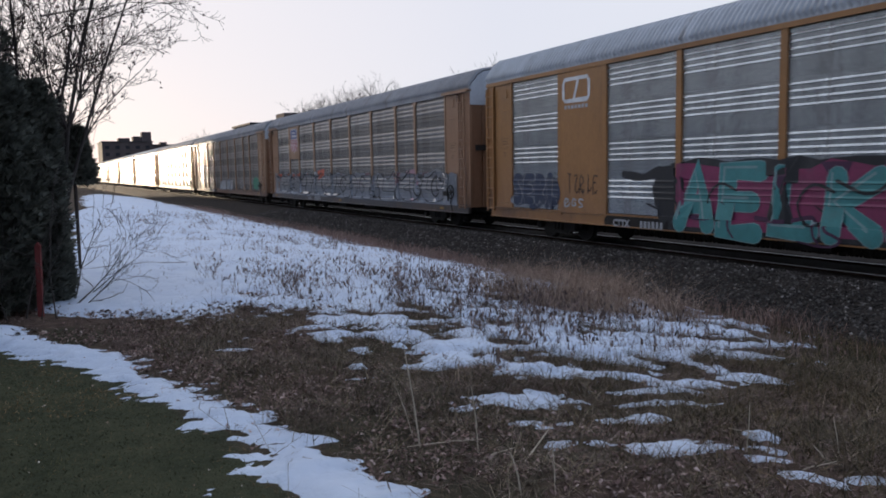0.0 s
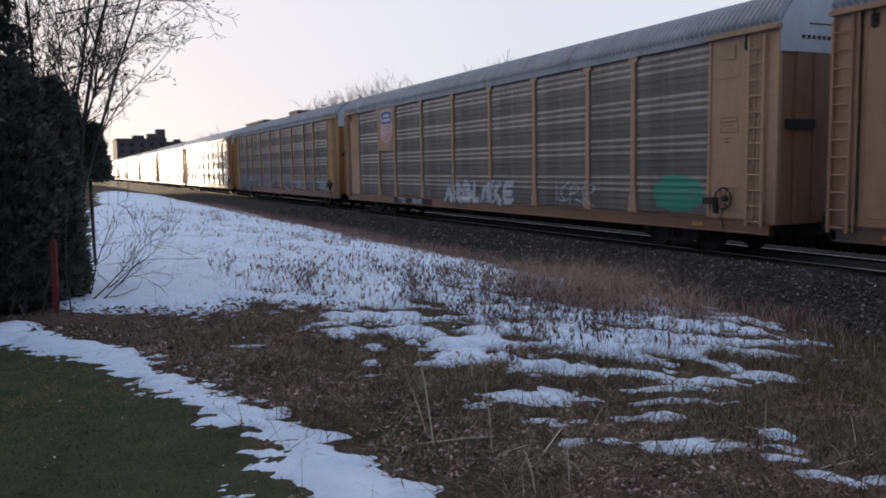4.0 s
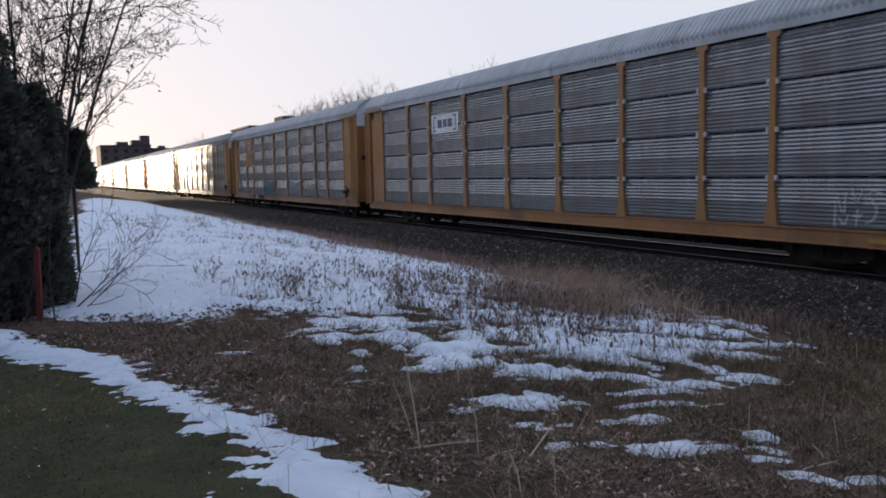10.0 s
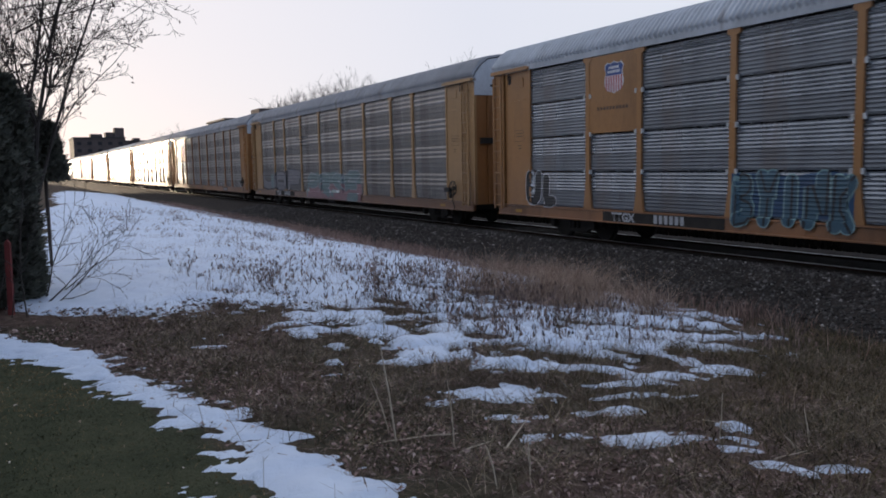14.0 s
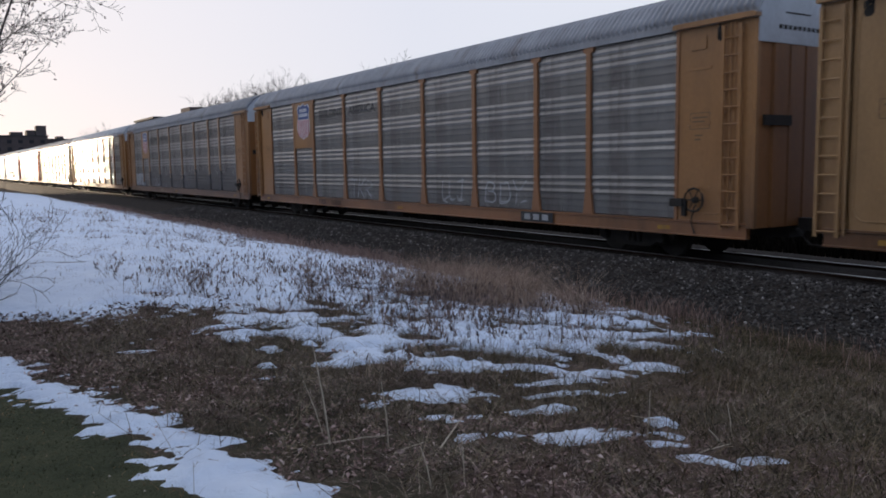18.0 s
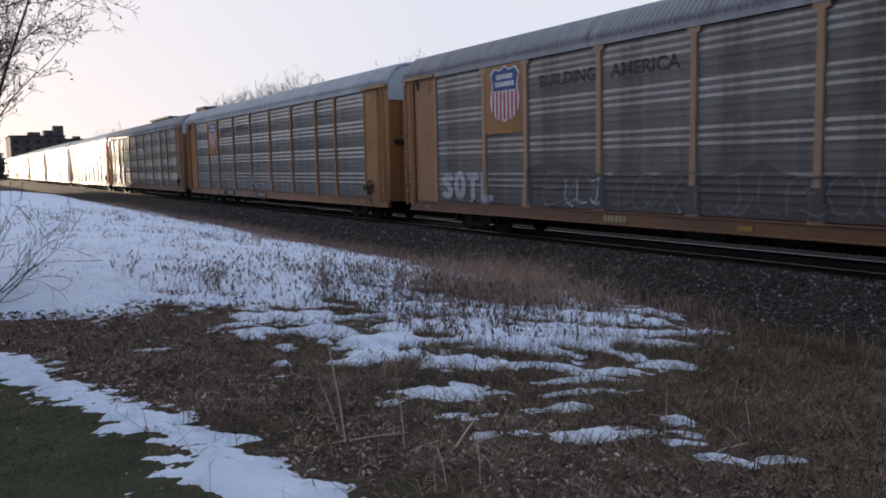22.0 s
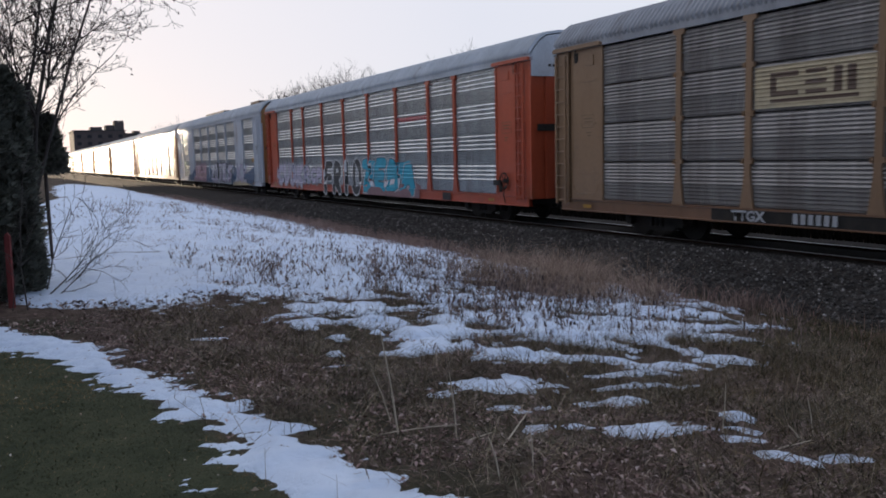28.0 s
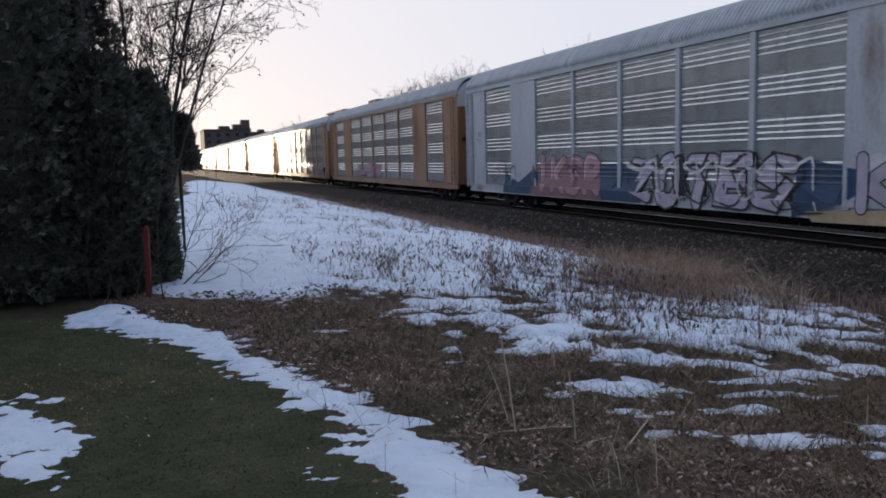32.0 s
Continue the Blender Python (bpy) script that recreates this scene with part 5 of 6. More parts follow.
    bars(c[11], "emblem_bar", [(18.0 + 0.25 * i, 18.2 + 0.25 * i, 3.46, 3.62) for i in range(10)], "crimson", layer=1, **kw(11))
    shards(c[12], [((3.9, 1.9), (4.2, 1.3), (5.2, 1.05), (6.6, 1.6), (6.9, 1.1), (6.2, 0.62), (3.8, 0.62)), ((11.0, 1.75), (13.2, 1.75), (12.9, 1.2), (13.4, 0.62), (11.2, 0.62), (11.5, 1.2)),
                    ((19.3, 1.9), (21.4, 1.55), (20.9, 1.1), (20.2, 0.8), (19.2, 0.55)), ((22.6, 1.25), (23.9, 1.45), (25.2, 1.85), (25.0, 0.6), (23.2, 0.6))], "blue", layer=1, **kw(12))
    shards(c[12], [((19.6, 0.72), (22.0, 0.85), (24.6, 0.6), (19.8, 0.5))], "cream", layer=2, **kw(12))
    shards(c[12], [((6.4, 1.7), (8.4, 1.9), (11.0, 1.8), (11.4, 0.6), (6.2, 0.6))], "dusky_rose", layer=1, **kw(12))
    letters(c[12], "IKSR", 6.6, 11.2, 0.72, 2.05, "rose", "plum", weight=0.32, seed=93, layer=3, outline=0.035, shine="white", slant=0.06, **kw(12))
    letters(c[12], "ZOTES", 12.7, 19.3, 0.60, 2.02, "lilac", "black", weight=0.36, seed=94, layer=3, outline=0.055, slant=0.22, shine="white", round_off=0, **kw(12))
    swoops(c[12], 12, 12.7, 19.4, 0.66, 2.0, "black", weight=0.075, seed=95, layer=7, **kw(12))
    swoops(c[12], 7, 12.9, 19.2, 0.62, 1.9, "white", weight=0.08, seed=99, layer=8, **kw(12))
    letters(c[12], "KX", 20.9, 23.4, 0.70, 1.95, "lilac", "black", weight=0.26, seed=96, layer=3, outline=0.03, slant=0.0, **kw(12))
    blobs(c[12], [(21.5, 1.75, 0.42, 0.2), (23.0, 1.7, 0.35, 0.2)], "white", layer=4, seed=90, **kw(12))
    swoops(c[12], 4, 2.4, 4.6, 0.9, 1.7, "slate", weight=0.05, seed=98, layer=3, **kw(12))
    bars(c[12], "emblem_bar", [(24.6, 25.1, 2.05, 2.3)], "amber", layer=1, **kw(12))
    words(c[12], "B", 26.0, 2.75, 0.22, "black", layer=1, **kw(12))
    letters(c[13], 5, 8.0, 14.0, 0.95, 1.7, "rose", "blue", weight=0.24, seed=97, outline=0.05, **kw(13))


paint_cars()

# ---- the track ----
ballast_mat = island_tint("crushed stone", [(0, (0.034, 0.029, 0.026)), (0.6, (0.074, 0.065, 0.058)), (0.96, (0.15, 0.134, 0.122)), (1, (0.42, 0.38, 0.35))], 0.9)
ballast_bed = surface("ballast bed", (0.027, 0.022, 0.019), (0.062, 0.052, 0.045), 6, 0.95, 0, grain=30, grain_amount=0.5, bumps=1.0, coords="Object", spec=0.08)
rail_steel = surface("worn rail", (0.028, 0.018, 0.013), (0.05, 0.033, 0.024), 3, 0.85, 0.0, spec=0.1)
rail_top = surface("polished rail head", (0.55, 0.55, 0.55), (0.65, 0.65, 0.65), 2, 0.3, 1.0, bumps=0)
sleeper_wood = surface("creosoted wood", (0.035, 0.028, 0.022), (0.09, 0.075, 0.06), 2, 0.9, 0, (6, 1, 1), 20, 0.4, 0.6, 0.2)

BALLAST_X = (10.35, 11.0, 12.45, 12.8, 16.8, 17.2, 19.2)
BALLAST_Z = (-0.62, -0.40, -0.12, -0.06, -0.06, -0.12, -0.75)


def build_track():
    track = thing("track", "straight railway track on grey crushed stone", "railway track", kind="structure")
    ys = np.array(sorted(set(list(np.arange(-20, 60, 0.25)) + list(np.arange(60, 900, 6)))))
    xs = np.array(sorted(set(list(BALLAST_X) + list(np.arange(10.4, 19.2, 0.22).round(2)))))
    X, Y, F = grid(xs, ys)
    Z = np.interp(X, BALLAST_X, BALLAST_Z) + 0.05 * (fbm(X * 3, Y * 3, 71, 3) - 0.5)
    ob = new("ballast", np_mesh("ballast", np.stack([X, Y, Z], 1), F, ballast_bed, True))
    ob.parent = track
    for x in (MID_X - 0.7525, MID_X + 0.7525):
        bm = bmesh.new()
        bm_sweep(bm, [(x - 0.035, -0.005), (x - 0.035, -0.04), (x - 0.01, -0.06), (x - 0.01, -0.15), (x - 0.075, -0.17), (x - 0.075, -0.18), (x + 0.075, -0.18), (x + 0.075, -0.17),
                      (x + 0.01, -0.15), (x + 0.01, -0.06), (x + 0.035, -0.04), (x + 0.035, -0.005)], -40, 1200)
        rail = part("rail", bm, rail_steel, track)
        bm = bmesh.new()
        bm_box(bm, x - 0.028, x + 0.028, -40, 1200, -0.012, 0.0)
        part("rail_head", bm, rail_top, rail, "polished rail head")
    bm = bmesh.new()
    bm_box(bm, MID_X - 1.3, MID_X + 1.3, -0.11, 0.11, -0.32, -0.14)
    me = finish("sleeper", bm, sleeper_wood)
    for i in range(290):
        piece("sleeper", me, track, pose(0.05 * math.sin(i * 7.3), -6 + 0.55 * i, 0.045 + 0.01 * math.sin(i * 3.1), 0, 0, 1.2 * math.sin(i * 5.7)))
    # loose stones on the shoulder
    rng = np.random.default_rng(5)
    n = 26000
    px, py = rng.uniform(10.5, 13.6, n), 3 + 45 * rng.random(n) ** 1.7
    pz = np.interp(px, BALLAST_X, BALLAST_Z)
    base = np.array([(1, 0, 0), (-1, 0, 0), (0, 1, 0), (0, -1, 0), (0, 0, 1), (0, 0, -1)], float)
    tri = np.array([(0, 2, 4), (2, 1, 4), (1, 3, 4), (3, 0, 4), (2, 0, 5), (1, 2, 5), (3, 1, 5), (0, 3, 5)])
    size = rng.uniform(0.016, 0.045, (n, 1, 1)) * rng.uniform(0.6, 1.3, (n, 6, 1))
    a = rng.uniform(0, 6.28, n)
    b = base[None] * size
    x = b[..., 0] * np.cos(a)[:, None] - b[..., 1] * np.sin(a)[:, None]
    y = b[..., 0] * np.sin(a)[:, None] + b[..., 1] * np.cos(a)[:, None]
    tilt = rng.uniform(-0.6, 0.6, (n, 1))
    V = np.stack([x + px[:, None] + tilt * b[..., 2], y + py[:, None], b[..., 2] * 0.8 + (pz + 0.01)[:, None]], -1).reshape(-1, 3)
    Fs = (tri[None] + 6 * np.arange(n)[:, None, None]).reshape(-1, 3)
    st = new("loose_stones", np_mesh("loose_stones", V, Fs, ballast_mat))
    tagged(st, "grey crushed stones on the shoulder", "stones", kind="stuff")


build_track()

# ---- grass, weeds, leaves ----
def blades(name, label, category, px, py, height, width, lean, stops, seed, base_z=None, curve=0.5):
    """Thin tapering blades that bend over, all in one mesh."""
    rng = np.random.default_rng(seed)
    n = len(px)
    pz = (ground_z(px, py) if base_z is None else base_z) - 0.01
    h = height * rng.uniform(0.45, 1.25, n)
    a, f = rng.uniform(0, 2 * np.pi, n), rng.uniform(0, 2 * np.pi, n)
    l = lean * rng.uniform(0.1, 1.3, n) * h
    w = width * rng.uniform(0.6, 1.3, n)
    V = np.zeros((n, 6, 3))
    for i, (s, k) in enumerate(((0, 1.0), (0.55, 0.8), (1.0, 0.12))):
        cx, cy = px + l * np.cos(a) * s ** (1 + curve * 2), py + l * np.sin(a) * s ** (1 + curve * 2)
        cz = pz + h * s * (1 - 0.15 * s * lean)
        for j, sign in enumerate((-1, 1)):
            V[:, 2 * i + j] = np.stack([cx + sign * k * w / 2 * np.cos(f), cy + sign * k * w / 2 * np.sin(f), cz], -1)
    F = np.array([(0, 1, 3, 2), (2, 3, 5, 4)])[None] + 6 * np.arange(n)[:, None, None]
    ob = new(name, np_mesh(name, V.reshape(-1, 3), F.reshape(-1, 4), island_tint(name + " colours", stops)))
    return tagged(ob, label, category, kind="stuff")


def weeds(name, label, px, py, height, stops, seed, twigs=6, thick=0.0055, share=0.5, lean=0.22):
    """Dry upright stalks with short side twigs and seed heads."""
    rng = np.random.default_rng(seed)
    n = len(px)
    pz = ground_z(px, py) - 0.01
    h = height * rng.uniform(0.5, 1.3, n)
    la, ll = rng.uniform(0, 6.28, n), rng.uniform(0, lean, n)
    tipx, tipy = px + h * ll * np.cos(la), py + h * ll * np.sin(la)
    P0, P1, W = [np.stack([px, py, pz], -1)], [np.stack([tipx, tipy, pz + h], -1)], [np.full(n, thick)]
    for k in range(twigs):
        s = rng.uniform(0.35, 0.95, n)
        q = P0[0] + (P1[0] - P0[0]) * s[:, None]
        a, L = rng.uniform(0, 6.28, n), h * rng.uniform(0.10, 0.28, n)
        P0.append(q)
        P1.append(q + np.stack([L * 0.85 * np.cos(a), L * 0.85 * np.sin(a), L * 0.55], -1))
        W.append(np.full(n, thick * 0.65))
    heads = rng.random(n) < share
    for k in range(3):
        q = P1[k][heads]
        P0.append(q - [0, 0, 0.02])
        P1.append(q + np.stack([rng.uniform(-0.02, 0.02, len(q)), rng.uniform(-0.02, 0.02, len(q)), rng.uniform(0.012, 0.04, len(q))], -1))
        W.append(np.full(len(q), thick * 4.0))
    P0, P1, W = np.concatenate(P0), np.concatenate(P1), np.concatenate(W)
    f = rng.uniform(0, 3.14, len(P0))
    side = np.stack([np.cos(f), np.sin(f), 0 * f], -1) * W[:, None] / 2
    V = np.stack([P0 - side, P0 + side, P1 + side * 0.6, P1 - side * 0.6], 1).reshape(-1, 3)
    F = np.arange(len(P0) * 4).reshape(-1, 4)
    ob = new(name, np_mesh(name, V, F, island_tint(name + " colours", stops)))
    return tagged(ob, label, "weeds", kind="stuff")


def leaves(name, label, px, py, size, stops, seed):
    rng = np.random.default_rng(seed)
    n = len(px)
    pz = ground_z(px, py) + rng.uniform(0.0, 0.035, n)
    a, t1, t2 = rng.uniform(0, 6.28, n), rng.normal(0, 0.32, n), rng.normal(0, 0.32, n)
    L, w = size * rng.uniform(0.3, 1.5, n), size * rng.uniform(0.35, 0.8, n)
    u = np.stack([np.cos(a) * np.cos(t1), np.sin(a) * np.cos(t1), np.sin(t1)], -1)
    v = np.stack([-np.sin(a) * np.cos(t2), np.cos(a) * np.cos(t2), np.sin(t2)], -1)
    c = np.stack([px, py, pz], -1)
    up = np.array([0, 0, 1.0]) * (size * 0.25)
    V = np.stack([c - u * L[:, None] / 2, c + v * w[:, None] / 2 + up, c + u * L[:, None] / 2, c - v * w[:, None] / 2 + up], 1).reshape(-1, 3)
    F = np.arange(n * 4).reshape(-1, 4)
    ob = new(name, np_mesh(name, V, F, island_tint(name + " colours", stops)))
    return tagged(ob, label, "leaves", kind="stuff")


def scatter(n, x0, x1, y0, y1, seed, keep, power=1.0):
    rng = np.random.default_rng(seed)
    x, y = rng.uniform(x0, x1, n), y0 + (y1 - y0) * rng.random(n) ** power
    k = rng.random(n) < keep(x, y)
    return x[k], y[k]


STRAW = [(0, (0.06, 0.042, 0.026)), (0.4, (0.13, 0.095, 0.055)), (0.8, (0.22, 0.165, 0.10)), (1, (0.32, 0.26, 0.17))]
DRY = [(0, (0.074, 0.056, 0.051)), (0.5, (0.187, 0.134, 0.114)), (1, (0.373, 0.266, 0.217))]
MATTED = [(0, (0.081, 0.055, 0.048)), (0.4, (0.193, 0.123, 0.104)), (0.8, (0.310, 0.217, 0.183)), (1, (0.481, 0.377, 0.328))]
ROSY = [(0, (0.140, 0.085, 0.068)), (0.5, (0.295, 0.186, 0.149)), (1, (0.476, 0.335, 0.270))]
TAN = [(0, (0.190, 0.124, 0.090)), (0.5, (0.403, 0.278, 0.200)), (1, (0.650, 0.494, 0.370))]
OLIVE = [(0, (0.063, 0.051, 0.021)), (0.45, (0.140, 0.104, 0.045)), (0.8, (0.265, 0.176, 0.086)), (1, (0.454, 0.298, 0.161))]
GREY_OLIVE = [(0, (0.060, 0.052, 0.034)), (0.5, (0.134, 0.114, 0.074)), (0.85, (0.256, 0.204, 0.144)), (1, (0.484, 0.371, 0.276))]
DARK_OLIVE = [(0, (0.026, 0.025, 0.012)), (0.5, (0.065, 0.052, 0.024)), (0.9, (0.127, 0.095, 0.047)), (1, (0.281, 0.194, 0.110))]
GREEN = [(0, (0.037, 0.039, 0.019)), (0.55, (0.069, 0.069, 0.033)), (0.85, (0.115, 0.099, 0.047)), (1, (0.261, 0.198, 0.112))]
LITTER = [(0, (0.093, 0.059, 0.052)), (0.45, (0.221, 0.140, 0.117)), (0.8, (0.346, 0.235, 0.203)), (1, (0.518, 0.405, 0.355))]


def build_plants():
    bare = lambda x, y: np.clip(0.3 - snow_depth(x, y) * 9, 0, 1)
    on_lawn = lambda x, y: np.clip((lawn_edge(y) - x) / 0.15 + 0.5, 0, 1)
    near = lambda x, y: np.clip(1.25 - np.hypot((x + 1.0) / 5.0, (y - 4.5) / 7.0) + 0.5 * (fbm(x, y, 125) - 0.5), 0, 1)
    x, y = scatter(420000, -7.5, 1.8, -4.0, 10.6, 1, lambda x, y: on_lawn(x, y) * bare(x, y) * near(x, y))
    worn = fbm(x * 0.9, y * 0.9, 121) + 0.45 * (fbm(x * 3, y * 3, 123) - 0.5) > 0.54
    blades("lawn_grass", "short green mown lawn grass", "lawn", x[~worn], y[~worn], 0.026, 0.006, 1.3, GREEN, 2)
    blades("worn_lawn", "worn olive-brown patches of mown lawn", "lawn", x[worn], y[worn], 0.028, 0.006, 1.3, OLIVE, 22)
    x, y = scatter(64000, -0.6, 7.5, -1.0, 11.0, 3, lambda x, y: (1 - on_lawn(x, y)) * (0.03 + 0.97 * bare(x, y)) * np.clip(1.1 - np.maximum(x - 2.6, 0) / 1.6, 0.06, 1) * np.clip(fbm(x * 1.5, y * 1.5, 83) * 5 - 1.9, 0.06, 1), 1.2)
    leaves("leaf_litter", "brown fallen leaves matted on the ground", x, y, 0.036, LITTER, 4)
    x, y = scatter(320000, 0.5, 11, -1.5, 14.0, 5, lambda x, y: (1 - on_lawn(x, y)) * (0.02 + 0.98 * bare(x, y)) * np.clip(fbm(x * 1.1, y * 1.1, 81) * 3.2 - 0.9, 0.2, 1), 1.2)
    blades("dead_grass", "flattened dead brown grass", "grass", x, y, 0.065, 0.0045, 3.4, MATTED, 6)
    x, y = scatter(110000, 1.2, 8, -1.0, 9.0, 35, lambda x, y: (1 - on_lawn(x, y)) * bare(x, y) * np.clip(fbm(x * 1.7, y * 1.7, 85) * 6 - 2.6, 0, 1), 1.1)
    blades("matted_tufts", "tufts of grey-olive matted grass", "grass", x, y, 0.10, 0.005, 2.2, GREY_OLIVE, 36)
    x, y = scatter(170000, 1.6, 11.2, -1.5, 16.0, 7, lambda x, y: np.clip((x - 2.6) / 2.0, 0.04, 1) * bare(x, y) * np.clip(fbm(x * 0.8, y * 0.8, 91) * 3 - 0.9, 0.1, 1), 1.3)
    blades("rough_grass", "olive and straw rough grass tufts", "grass", x, y, 0.15, 0.0055, 1.9, DARK_OLIVE, 8)
    # tall dry grass between the snow and the stones
    clump = lambda x, y: np.clip(1.3 - np.hypot((x - 7.1) / 0.95, (y - 9.6) / 1.35) + 2.2 * (fbm(x * 1.9, y * 1.9, 127) - 0.55), 0, 1) ** 1.5
    x, y = scatter(62000, 4.8, 10.0, 6.5, 13.0, 9, clump)
    blades("tall_dry_grass", "tall pale tan dry grass clump", "grass", x, y, 0.70, 0.0045, 1.0, TAN, 10)
    bank = lambda x, y: np.clip((x - 7.6) / 2.2, 0, 1) * np.clip((11.1 - x) / 0.5, 0, 1) * np.clip(fbm(x * 0.6, y * 0.35, 101) * 3 - 1.0, 0, 1) * np.clip((y - 7.5) / 3, 0.04, 1)
    x, y = scatter(46000, 7.5, 11.1, 4.5, 62.0, 11, bank, 1.8)
    blades("bank_grass", "dry brown grass along the foot of the stones", "grass", x, y, 0.36, 0.008, 0.5, ROSY, 12)
    field = lambda x, y: np.clip(fbm(x * 0.7, y * 0.45, 111) * 3.0 - 1.15, 0.05, 1) * np.clip((x - 1.0) / 2.5, 0.08, 1)
    x, y = scatter(1900, 0.6, 10.6, 5.6, 42.0, 13, field, 1.35)
    rng = np.random.default_rng(14)
    k = rng.integers(2, 8, len(x))
    x, y = np.repeat(x, k), np.repeat(y, k)
    x, y = x + rng.normal(0, 0.13, len(x)), y + rng.normal(0, 0.16, len(y))
    weeds("snow_weeds", "dark dry weed stalks standing in the snow", x, y, 0.17, DRY, 14, 8, 0.0045, 0.6, 1.1)
    x, y = scatter(300, 2.0, 8.8, 5.4, 17.0, 15, lambda x, y: np.clip(1.2 - np.hypot((x - 5.0) / 3.2, (y - 9.6) / 4.4), 0, 1))
    k = rng.integers(5, 13, len(x))
    x, y = np.repeat(x, k), np.repeat(y, k)
    x, y = x + rng.normal(0, 0.10, len(x)), y + rng.normal(0, 0.12, len(y))
    weeds("tall_weeds", "tall dark branching weed stalks in the snow", x, y, 0.31, DRY, 16, 14, 0.0055, 0.8, 1.0)
    x, y = scatter(11000, 0.8, 6.5, 0.0, 9.5, 17, lambda x, y: (1 - on_lawn(x, y)) * bare(x, y))
    weeds("litter_stalks", "pale broken stalks among the leaves", x, y, 0.15, STRAW, 18, 2, 0.0045, 0.0, 2.6)
    x, y = scatter(34000, 0.6, 10.6, 5.0, 30.0, 31, lambda x, y: np.clip(snow_depth(x, y) * 6, 0, 1) * np.clip(fbm(x * 1.3, y * 1.3, 131) * 3.4 - 1.1, 0.04, 1) * np.clip((x - 0.8) / 2, 0.1, 1), 1.6)
    blades("snow_stubble", "short dark stubble poking through the snow", "grass", x, y, 0.11, 0.004, 1.0, DRY, 32, ground_z(x, y) + 0.05)
    x, y = scatter(1800, 1.0, 7.0, -0.5, 7.5, 33, lambda x, y: (1 - on_lawn(x, y)) * bare(x, y))
    weeds("fallen_stalks", "long pale fallen stalks lying on the leaves", x, y, 0.07, [(0, (0.10, 0.07, 0.05)), (1, (0.34, 0.25, 0.18))], 34, 2, 0.007, 0.0, 9.0)
    # dark blades added to make the shade under the cars
    x, y = scatter(80000, 18.7, 20.8, -4.0, 130.0, 19, lambda x, y: 1.0 + 0 * x, 1.5)
    blades("far_brush", "dark brush added beyond the track for the shade under the cars", "brush", x, y, 1.1, 0.045, 0.35, [(0, (0.012, 0.010, 0.008)), (1, (0.035, 0.028, 0.02))], 20)
    x, y = scatter(420, -6.0, 1.4, -1.0, 9.6, 37, lambda x, y: on_lawn(x, y) * bare(x, y))
    leaves("lawn_leaves", "pale leaves scattered on the lawn", x, y, 0.032, [(0, (0.16, 0.11, 0.07)), (0.6, (0.34, 0.26, 0.19)), (1, (0.62, 0.55, 0.46))], 38)
    x, y = scatter(2600, -0.6, 3.2, 9.0, 11.2, 39, lambda x, y: np.clip(1 - np.abs(snow_depth(x, y) - 0.1) / 0.22, 0, 1))
    leaves("snow_leaves", "dark wet leaves along the melting edge", x, y, 0.07, DRY, 40)
    # the pale canes that stand or lie alone
    for x0, y0, x1, y1, h, r in ((1.93, 4.24, 1.88, 4.35, 0.62, 0.006), (2.2, 4.01, 2.17, 4.03, 0.40, 0.005), (2.2, 3.22, 2.19, 3.23, 0.26, 0.004),
                                 (2.03, 3.26, 1.99, 3.29, 0.21, 0.0045), (1.97, 4.42, 1.86, 4.46, 0.36, 0.004), (4.11, 3.06, 4.09, 3.09, 0.22, 0.005), (3.6, 3.29, 3.61, 3.28, 0.30, 0.004), (2.41, 4.22, 1.80, 4.22, 0.03, 0.006),
                                 (2.29, 3.67, 2.62, 3.85, 0.12, 0.006), (2.12, 3.90, 2.37, 3.88, 0.03, 0.007), (3.5, 2.97, 3.88, 2.9, 0.03, 0.005), (3.93, 3.0, 3.87, 3.05, 0.09, 0.006), (4.2, 3.4, 3.8, 3.62, 0.10, 0.005)):
        bm = bmesh.new()
        z0 = float(ground_z(x0, y0))
        bm_tube(bm, [(x0, y0, z0 - 0.02), ((x0 + x1) / 2 + 0.006, (y0 + y1) / 2, z0 + h * 0.5), (x1, y1, z0 + h)], [r, r * 0.8, r * 0.4], 6)
        tagged(new("dry_cane", finish("dry_cane", bm, straw_mat)), "single pale dry cane among brown leaves", "cane", "dry canes")


straw_mat = surface("pale straw", (0.44, 0.36, 0.26), (0.60, 0.50, 0.38), 8, 0.8)
build_plants()

# ---- trees ----
bark = surface("grey bark", (0.036, 0.028, 0.024), (0.08, 0.062, 0.053), 3, 0.95, 0, (1, 1, 0.3), 25, 0.4, 0.8)
cedar_mat = island_tint("cedar sprays", [(0, (0.085, 0.086, 0.070)), (0.6, (0.118, 0.118, 0.094)), (1, (0.15, 0.146, 0.112))], 0.95)
cedar_core = surface("cedar inner twigs", (0.05, 0.045, 0.035), (0.08, 0.07, 0.055), 4, 0.95)


